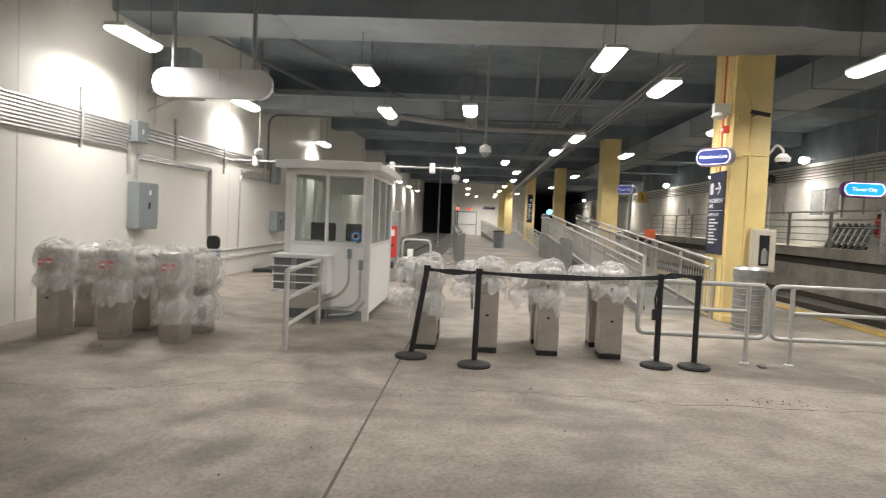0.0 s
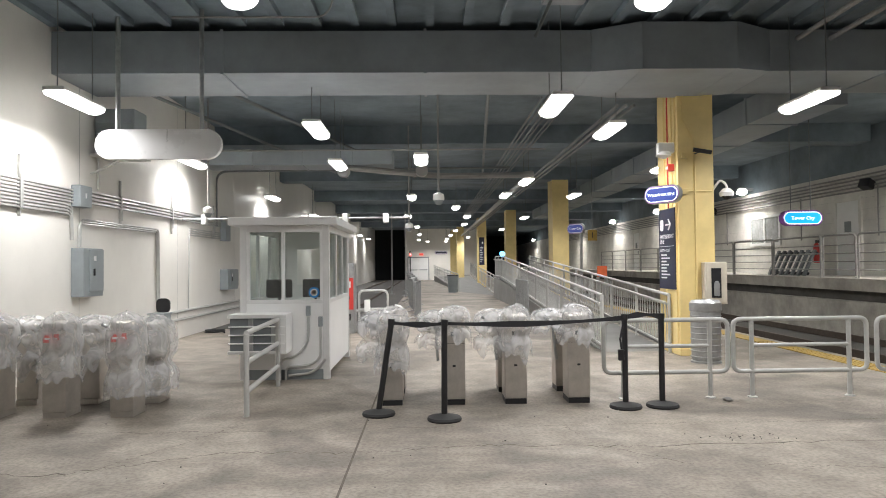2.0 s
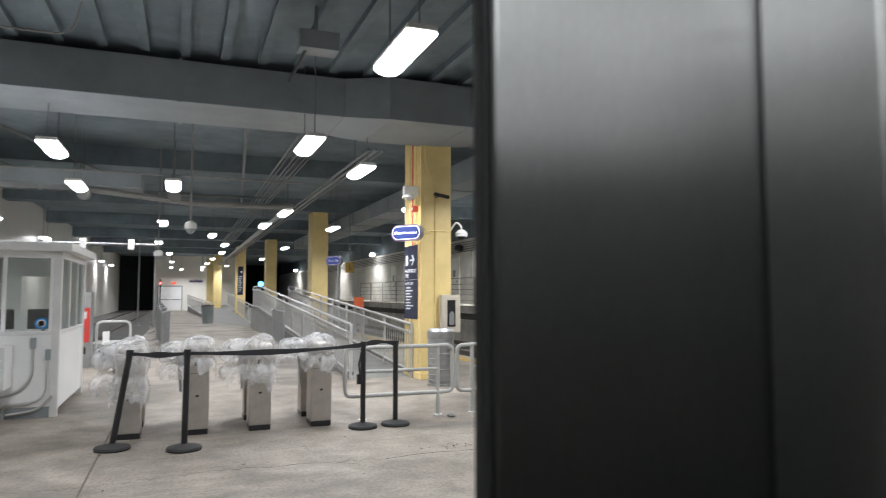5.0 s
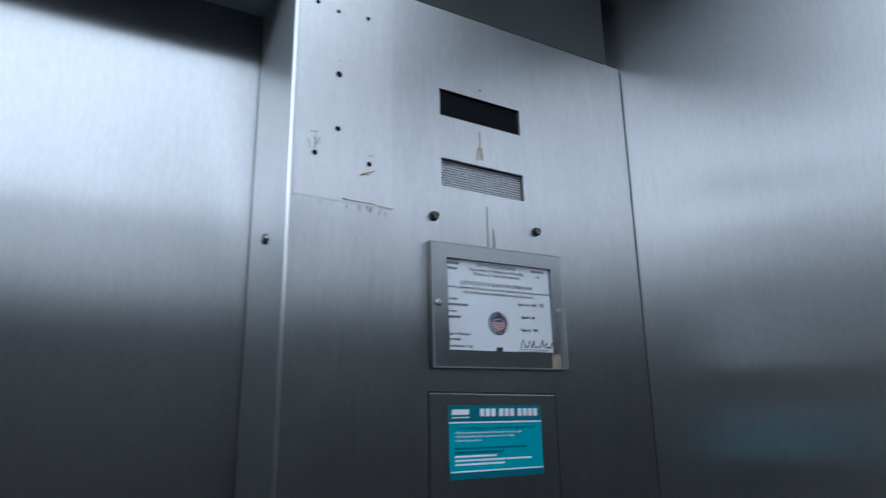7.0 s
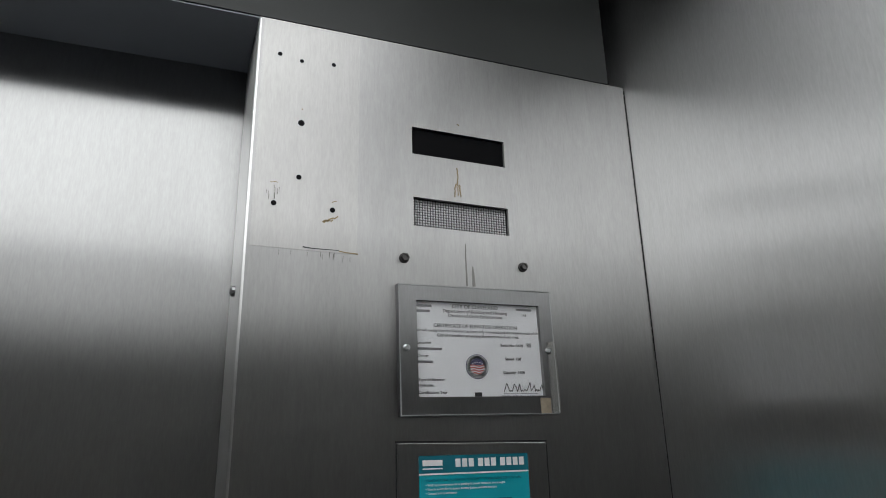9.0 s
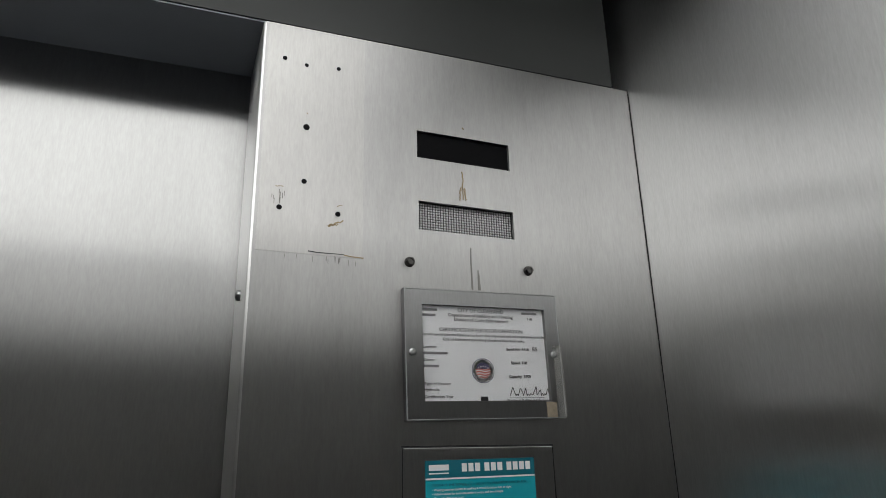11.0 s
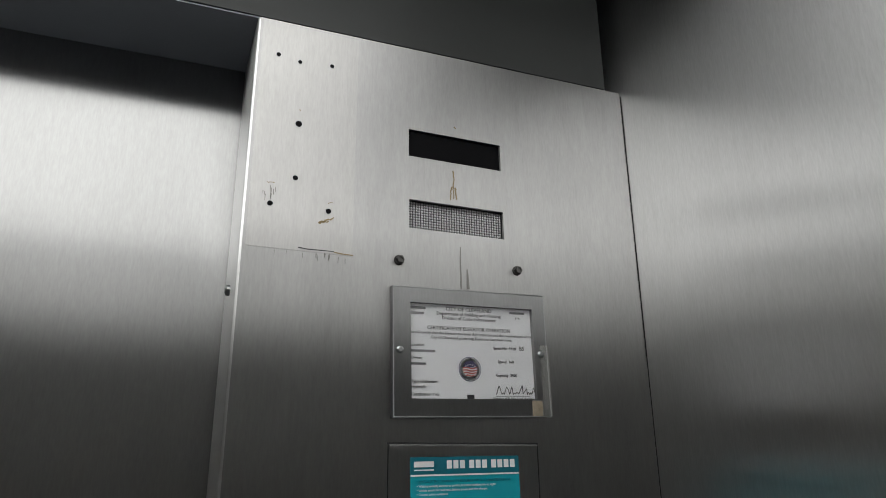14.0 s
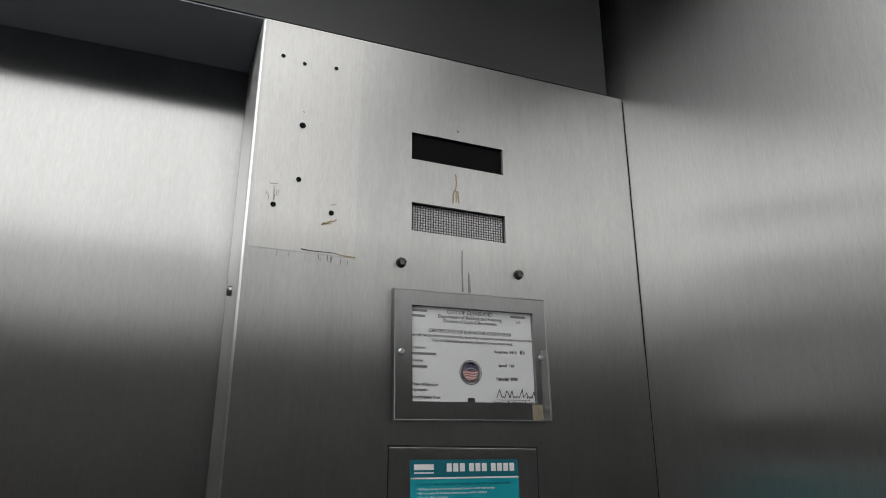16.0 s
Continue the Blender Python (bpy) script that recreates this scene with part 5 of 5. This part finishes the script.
for y in (-1.73, -0.478):
    part("trim", box(CX0 + 0.05, CX1 - 0.22, y, y + 0.028, CZ - 0.035, CZ - 0.001), SSD, cl)
# Transom colour darkened in place of the dim reflection its steel shows.
solid("car_transom", raked(box(CX0, CX1 - 0.02, CY1 + 0.005, CY1 + 0.06, 2.141, CZ)), mat("darkened_transom_steel", (0.055, 0.058, 0.057), 0.5, var=0.12, scale=5), "dull stainless transom above the lift door", "transom", kind="structure")
solid("car_header_soffit", raked(box(CX0, JX + 0.02, CY1 + 0.007, 0.0, 2.139, 2.17)), mat("blue_grey_soffit", (0.34, 0.37, 0.42), 0.45, metal=0.1, var=0.1), "dark soffit over the lift door", "soffit", kind="structure")
# Hoistway shade is put into the near-black colour of these blocks.
solid("hoist_head", box(0.0, JX + 0.55, -0.02, 0.1, 2.17, 2.5), DARKV, "hoistway head above the door, blackened for its shade", "hoistway", kind="structure")
solid("hoist_side", box(JX + 0.5, JX + 0.6, -0.2, 0.13, 0, 2.5), DARKV, "hoistway beside the lift door, blackened for its shade", "hoistway", kind="structure")
lp = thing("car_return_panel", "stainless return panel on the far side of the door", "panel", kind="structure")
part("sheet", box(CX0, 0.168, CY1, CY1 + 0.09, 0.006, 2.137, 0.003), SS, lp)

# the leaf stands a quarter of the way across the entrance
cd = thing("lift_door", "brushed stainless lift car door partly drawn across the entrance", "door")
LEAF = 0.955
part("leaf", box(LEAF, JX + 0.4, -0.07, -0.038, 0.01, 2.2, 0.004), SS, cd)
part("edge_rubber", box(LEAF - 0.008, LEAF, -0.064, -0.044, 0.01, 2.2, 0.003), BLACKR, cd)

# return panel with the fittings
op = thing("operating_panel", "worn brushed stainless return panel beside the lift door", "panel")
PY = -0.19


def sheet_with_holes(holes, x0, x1, z0, z1, y0, y1):
    """A sheet cut by rectangles that go right through it."""
    xs = sorted({x0, x1, *[h[0] for h in holes], *[h[1] for h in holes]})
    zs = sorted({z0, z1, *[h[2] for h in holes], *[h[3] for h in holes]})
    b = None
    for a, c in zip(xs, xs[1:]):
        run = None
        for d, e in zip(zs, zs[1:]):
            mx, mz = (a + c) / 2, (d + e) / 2
            if any(h[0] < mx < h[1] and h[2] < mz < h[3] for h in holes):
                continue
            b = box(a, c, y0, y1, d, e, bm=b)
    bmesh.ops.remove_doubles(b, verts=b.verts[:], dist=1e-5)
    return b


DISP = (1.4058, 1.5192, 2.0025, 2.0352)
SPK = (1.4068, 1.52, 1.9188, 1.9514)
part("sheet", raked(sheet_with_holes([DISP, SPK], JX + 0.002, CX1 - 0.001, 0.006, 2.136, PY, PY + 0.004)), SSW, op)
# Edge and corner take the lightened steel, the roll as a painted highlight.
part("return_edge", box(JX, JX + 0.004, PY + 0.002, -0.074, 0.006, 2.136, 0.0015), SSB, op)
part("corner_roll", rod((JX + 0.0022, PY + 0.0022, 0.01), (JX + 0.0022, PY + 0.0022, 2.134), 0.0024, n=12), SSB, op, "rolled corner lightened as an edge highlight", True)
part("display", box(DISP[0] - 0.002, DISP[1] + 0.002, PY + 0.0042, PY + 0.007, DISP[2] - 0.002, DISP[3] + 0.002), HOLE, op, "dark unlit position display")
g = part("speaker_grille", box(SPK[0] - 0.002, SPK[1] + 0.002, PY + 0.0063, PY + 0.009, SPK[2] - 0.002, SPK[3] + 0.002), BLACKM, op, "dimpled steel speaker grille")
bw = bmesh.new()
for k in range(37):
    for n in range(11):
        x, z = SPK[0] + (k + 0.5) * (SPK[1] - SPK[0]) / 37, SPK[2] + (n + 0.5) * (SPK[3] - SPK[2]) / 11
        ring = [bw.verts.new((x + 0.00142 * math.cos(a * 1.0472), PY + 0.0062, z + 0.00142 * math.sin(a * 1.0472))) for a in range(6)]
        top = bw.verts.new((x, PY + 0.0054, z))
        for a in range(6):
            bw.faces.new((ring[a], ring[(a + 1) % 6], top))
bmesh.ops.recalc_face_normals(bw, faces=bw.faces[:])
tagged(part("dimple", bw, mat("bright_grille_steel", (0.75, 0.75, 0.76), 0.45, metal=0.3, var=0.1, scale=200), g), kind="stuff")
for x, z in ((1.3956, 1.8813), (1.5341, 1.8834)):
    bt = part("bolt", lathe([(0.0054, 0), (0.0054, 0.0013), (0.005, 0.0018)], 18, pose(x, PY, z, 90, 0, 0)), NUT, op)
    part("nut", lathe([(0.0046, 0), (0.0046, 0.0036), (0.004, 0.0044), (0.0025, 0.0044), (0.0023, 0.0034)], 6, pose(x, PY - 0.002, z, 90, 0, 0)), NUT, bt)
for x, z, r in ((1.2588, 2.0945, 0.0024), (1.2818, 2.0907, 0.0022), (1.3163, 2.0936, 0.0023), (1.2842, 2.0171, 0.0034), (1.2842, 1.9561, 0.0027), (1.261, 1.9255, 0.0027), (1.3194, 1.9248, 0.0027)):
    part("screw_hole", rod((x, PY - 0.001, z), (x, PY + 0.001, z), r, n=14), HOLE, op)
    part("hole_ring", lathe([(r * 1.2, 0), (r * 1.2, 0.0008), (r, 0.0008), (r, 0)], 16, pose(x, PY, z, 90, 0, 0)), SSF, op)
sg = part("side_screw", lathe([(0.0055, 0), (0.0055, 0.003), (0.003, 0.005)], 12, pose(JX, -0.134, 1.848, 0, -90, 0)), SSF, op)
part("cover_plate", box(JX + 0.006, 1.3455, PY - 0.0005, PY - 0.0001, 1.88, 2.134), PLATE, op, "paler patch where a plate was removed")


def mark(name, pts, r0, r1, material, depth=0.0007):
    """A thin flat stroke on the sheet along a line in x and z, from half-width r0 to r1."""
    n = len(pts)
    left, right = [], []
    for k, (x, z) in enumerate(pts):
        ax, az = pts[max(k - 1, 0)]
        bx, bz = pts[min(k + 1, n - 1)]
        d = math.hypot(bx - ax, bz - az) or 1
        r = r0 + (r1 - r0) * k / (n - 1)
        nx, nz = -(bz - az) / d * r, (bx - ax) / d * r
        left.append((x + nx, z + nz))
        right.append((x - nx, z - nz))
    b = None
    for k in range(n - 1):
        b = slab([left[k], left[k + 1], right[k + 1], right[k]], PY - depth, PY - 0.0001, bm=b)
    return part(name, b, material, op)


mark("scratch", [(1.291, 1.8832), (1.3, 1.8824), (1.315, 1.8826), (1.327, 1.8828)], 0.0006, 0.0003, INK)
mark("scratch", [(1.327, 1.8822), (1.334, 1.8812), (1.3466, 1.8808)], 0.0005, 0.0006, RUSTM)
mark("drip_mark", [(1.4658, 1.9034), (1.4655, 1.889), (1.4659, 1.87), (1.466, 1.857)], 0.0004, 0.0008, STREAK)
mark("drip_mark", [(1.4733, 1.879), (1.4737, 1.872), (1.4741, 1.857)], 0.0004, 0.0016, STREAK)
rnd = random.Random(5)
for x, z, dx, dz, n, r in ((1.4588, 1.993, 0.0002, -0.034, 12, 0.0006), (1.4562, 1.973, -0.0012, -0.016, 9, 0.0007), (1.4608, 1.972, 0.0015, -0.014, 9, 0.0007), (1.3097, 1.9108, 0.0152, 0.0078, 9, 0.0009), (1.312, 1.9112, 0.008, 0.0032, 6, 0.0008), (1.256, 1.9475, 0.008, 0.0004, 6, 0.0004), (1.319, 1.934, 0.004, 0.0005, 5, 0.0004), (1.2845, 2.034, 0.0012, -0.0016, 3, 0.0005), (1.4615, 2.047, 0.001, -0.001, 3, 0.0006)):
    mark("rust_mark", [(x + dx * k / n + rnd.gauss(0, 0.0005), z + dz * k / n + rnd.gauss(0, 0.0005)) for k in range(n + 1)], r, r * 0.7, RUSTM)
for k in range(13):
    x, z = rnd.uniform(JX + 0.008, 1.345), 1.879 + rnd.gauss(0, 0.0016)
    mark("grain_streak", [(x, z), (x + rnd.gauss(0, 0.0002), z - rnd.uniform(0.002, 0.006))], 0.00022, 0.0001, STREAK)
for k in range(12):
    x, z = rnd.uniform(1.2535, 1.266), rnd.uniform(1.934, 1.945)
    mark("smudge_streak", [(x, z), (x + rnd.gauss(0, 0.0002), z - rnd.uniform(0.003, 0.008))], 0.0004, 0.0002, STREAK)
# Black strip paints the shadow line where panel and side wall meet.
part("corner_gap", box(CX1 - 0.001, CX1 - 0.0002, PY - 0.001, PY - 0.0002, 0.01, 2.14), INK, op)

# certificate in its frame
cf = thing("certificate_frame", "steel framed elevator certificate screwed to the return panel", "certificate", m=Matrix.Translation((1.3885, PY - 0.0002, 1.7214)) @ Matrix.Rotation(radians(-1.1), 4, "Y"))
W, Hh = 0.1748, 0.1302
part("frame", sheet_with_holes([(0.019, W - 0.0158, 0.0182, Hh - 0.0162)], 0, W, 0, Hh, -0.009, 0), SSFR, cf)
part("frame_edge", tube([(0.0006, -0.0086, 0.0006), (0.0006, -0.0086, Hh - 0.0006), (W - 0.0006, -0.0086, Hh - 0.0006), (W - 0.0006, -0.0086, 0.0006), (0.0006, -0.0086, 0.0006)], 0.0009, 6), GALV, cf)
pp = part("paper", box(0.017, W - 0.0145, -0.004, -0.002, 0.0165, Hh - 0.0152), PAPER, cf, "printed white certificate with a round seal")
part("cover_glass", box(0.017, W - 0.0145, -0.0066, -0.006, 0.0165, Hh - 0.0152), clear("certificate_cover", (0.98, 0.98, 0.98), 0.05, 0.08), cf).visible_shadow = False
for x, z in ((0.0075, 0.0655), (W - 0.0085, 0.0655)):
    part("screw", lathe([(0.0036, 0), (0.0036, 0.001), (0.002, 0.0018)], 14, pose(x, -0.009, z, 90, 0, 0)), SSF, cf)
part("tape_residue", box(W - 0.0225, W - 0.0105, -0.0094, -0.0089, 0.0012, 0.0165), TAPE, cf)
part("clear_tape", box(W - 0.0095, W + 0.0012, -0.0098, -0.0092, 0.001, 0.075), CLEARTAPE, cf, "strip of clear tape")
part("clip", box(0.08, 0.0872, -0.0068, -0.005, 0.0165, 0.0225), BLACKM, cf)


def line(text, size, x, z, align="CENTER", material=INK, bold=0.008):
    letters("printed_line", text, size, Matrix.Translation((x, -0.0043, z)) @ FACE, material, pp, align, 0.0001, bold)


def bar(x0, x1, z, h=0.0024, name="printed_bar"):
    part(name, box(x0, x1, -0.0045, -0.0041, z, z + h), FAINT, pp)


MX = 0.086
line("CITY OF CLEVELAND", 0.0056, MX, 0.1085, bold=0.012)
line("Department of Building and Housing", 0.005, MX, 0.1035, bold=0.012)
line("Division of Code Enforcement", 0.005, MX, 0.0988, bold=0.012)
line("CERTIFICATE OF ELEVATOR OPERATION", 0.0052, MX, 0.088, bold=0.012)
line("This will certify that the Elevator has been duly inspected and the requirements of the", 0.0041, 0.0885, 0.0832)
line("City of Cleveland governing Elevators have been met.", 0.0043, 0.0885, 0.0785)
for z, t, w in ((0.0705, "Location", 0.026), (0.0575, "Owner", 0.016), (0.034, "Type of Elevator", 0), (0.0215, "Certification Year", 0.008)):
    line(t, 0.0042, 0.0202, z, "LEFT", bold=0.012)
    if w:
        bar(0.0205, 0.0205 + w, z - 0.006)
line("Hydraulic", 0.0042, 0.0202, 0.0285, "LEFT")
bar(0.0205, 0.037, 0.1085)
bar(0.0205, 0.035, 0.103)
bar(0.134, 0.152, 0.1085)
line("118", 0.004, 0.143, 0.1025)
line("Serial No  5418", 0.0042, 0.126, 0.0695, "CENTER", bold=0.02)
line("B5", 0.006, 0.1465, 0.0695)
line("Speed  160", 0.0042, 0.1265, 0.0555, bold=0.02)
line("Capacity  3500", 0.0042, 0.1265, 0.0415, bold=0.02)
line("Director of Building and Housing", 0.0036, 0.133, 0.0178)
bar(0.113, 0.153, 0.0212, 0.0004, "signature_line")
stroke, sx = [], 0.1135
for h, w in ((0.0, 0), (0.0125, 0.0035), (0.0, 0.003), (0.003, 0.0015), (0.0, 0.0012), (0.011, 0.003), (0.006, 0.0022), (0.0, 0.001), (0.0115, 0.003), (0.0, 0.0012), (0.003, 0.0014), (0.0005, 0.0014), (0.0035, 0.0015), (0.001, 0.0025), (0.0135, 0.0045), (0.001, 0.0005), (0.009, 0.0045), (0.0, 0.0005), (0.004, 0.0014), (0.0, 0.0014), (0.0035, 0.0014), (0.0005, 0.0012), (0.0105, 0.0026), (0.0015, 0.0016), (0.003, 0.002)):
    sx += w
    stroke.append((sx, -0.0043, 0.0232 + h * 0.72))
part("signature", tube(stroke, 0.00042, 5, 0.0008), INK, pp)
seal = part("seal", rod((0.0845, -0.0046, 0.0485), (0.0845, -0.0041, 0.0485), 0.0125, n=32), NAVY, pp, "round dark blue seal with red stripes")
part("seal_ring", lathe([(0.0118, 0), (0.0118, 0.0002), (0.0113, 0.0002), (0.0113, 0)], 28, pose(0.0845, -0.0046, 0.0485, 90, 0, 0)), LETTERW, seal)
part("seal_field", rod((0.0845, -0.0048, 0.0485), (0.0845, -0.0045, 0.0485), 0.0084, n=28), LETTERW, seal)
for k in range(4):
    z = 0.0412 + k * 0.0026
    h = math.sqrt(max(0, 0.0082 ** 2 - (z + 0.0006 - 0.0485) ** 2))
    wave = [(0.0845 - h + 2 * h * q / 10, z + 0.0006 * math.sin(q * 0.75)) for q in range(11)]
    part("seal_stripe", slab(wave + [(a, b + 0.0013) for a, b in wave[::-1]], -0.0051, -0.0048), REDP, seal)
arc = [(0.0845 + 0.0083 * math.cos(radians(a)), 0.0485 + 0.0083 * math.sin(radians(a))) for a in range(12, 169, 12)]
part("seal_canton", slab(arc, -0.0051, -0.0048), NAVY, seal)
for k in range(5):
    part("seal_star", rod((0.0793 + k * 0.0026, -0.0054, 0.0528 - 0.0004 * (k - 2) ** 2), (0.0793 + k * 0.0026, -0.0051, 0.0528 - 0.0004 * (k - 2) ** 2), 0.0008, n=5), LETTERW, seal)
for k in range(22):
    a = radians(25 + k * 15)
    part("seal_mark", rod((0.0845 + 0.0101 * math.sin(a), -0.005, 0.0485 + 0.0101 * math.cos(a)), (0.0845 + 0.0101 * math.sin(a), -0.0046, 0.0485 + 0.0101 * math.cos(a)), 0.0006, n=4), LETTERW, seal)

# phone cabinet door, sticker and label
pc = part("phone_cabinet", box(1.3875, 1.5475, PY - 0.0022, PY - 0.0003, 1.43, 1.6972, 0.0006), SSW, op, "flush stainless phone cabinet door")
for a in ((1.3855, 1.5495, 1.6975, 1.6992), (1.3862, 1.3872, 1.43, 1.6975), (1.5478, 1.5495, 1.43, 1.6975)):
    part("gap", box(a[0], a[1], PY - 0.0007, PY - 0.0001, a[2], a[3]), BLACKM, pc)
part("lower_lip", box(1.385, 1.55, PY - 0.016, PY, 1.405, 1.428, 0.003), SSD, pc)
lk = part("lock", lathe([(0.0105, 0), (0.0105, 0.006), (0.009, 0.008)], 24, pose(1.4015, PY - 0.002, 1.566, 90, 0, 0)), GALV, pc, "round chrome key lock", True)
part("lock_core", rod((1.4015, PY - 0.0112, 1.566), (1.4015, PY - 0.009, 1.566), 0.0055, n=18), BLACKM, lk)
sk = thing("security_sticker", "teal security notice sticker on the phone cabinet", "sticker", m=Matrix.Translation((1.409, PY - 0.0024, 1.615)) @ Matrix.Rotation(radians(-0.6), 4, "Y"))
SW, SH = 0.1165, 0.0705
part("sheet", box(0, SW, -0.0004, 0, 0, SH), TEAL, sk)
part("header_band", box(0, SW, -0.0007, -0.0004, 0.0545, SH), TEALD, sk)
part("footer_band", box(0, SW, -0.0007, -0.0004, 0, 0.0065), TEALD, sk)
part("rule", box(0, SW, -0.0009, -0.0004, 0.053, 0.0545), LETTERW, sk)
part("rule", box(0, SW, -0.0009, -0.0004, 0.0065, 0.0078), LETTERW, sk)
part("logo", box(0.0035, 0.0238, -0.001, -0.0007, 0.0612, 0.0665), LETTERW, sk)
part("logo_line", box(0.0035, 0.0238, -0.001, -0.0007, 0.058, 0.0592), LETTERW, sk)
x = 0.0374
for grp in (3, 3, 4):
    for k in range(grp):
        part("number_bar", box(x, x + 0.0052, -0.001, -0.0007, 0.0595, 0.0672), LETTERW, sk)
        x += 0.007
    x += 0.003


def sline(text, size, xx, z, material=LETTERW):
    letters("printed_line", text, size, Matrix.Translation((xx, -0.0008, z)) @ FACE, material, sk, "LEFT", 0.0001)


sline("CONTACT THE TOWER CITY SECURITY OPERATIONS CENTER FOR:", 0.0033, 0.006, 0.047, TEALD)
for k, t in enumerate(("Walking security escorts to parking & transit locations late at night", "Vehicle assists for lockouts, battery jumps, and tire changes", "General safety assistance")):
    sline("• " + t, 0.003, 0.006, 0.043 - k * 0.0037)
for k, (w0, mm) in enumerate(((0.09, TEALD), (0.06, TEALD), (0.05, LETTERW), (0.095, LETTERW), (0.06, LETTERW))):
    part("print_bar", box(0.006, 0.006 + w0, -0.0007, -0.0004, 0.028 - k * 0.0038, 0.0298 - k * 0.0038), mm, sk)
eb = thing("emergency_label", "white emergency phone label stuck on the cabinet", "label", m=Matrix.Translation((1.4075, PY - 0.0024, 1.5005)))
part("strip", box(0, 0.115, -0.0004, 0, 0.0125, 0.0235), LETTERW, eb)
part("strip", box(0, 0.115, -0.0004, 0, 0, 0.0118), LETTERW, eb)
letters("printed_line", "FOR EMERGENCIES", 0.0095, Matrix.Translation((0.0575, -0.0006, 0.0148)) @ FACE, INK, eb, "CENTER", 0.0001)
letters("printed_line", "USE PHONE BELOW", 0.0095, Matrix.Translation((0.0575, -0.0006, 0.0024)) @ FACE, INK, eb, "CENTER", 0.0001)
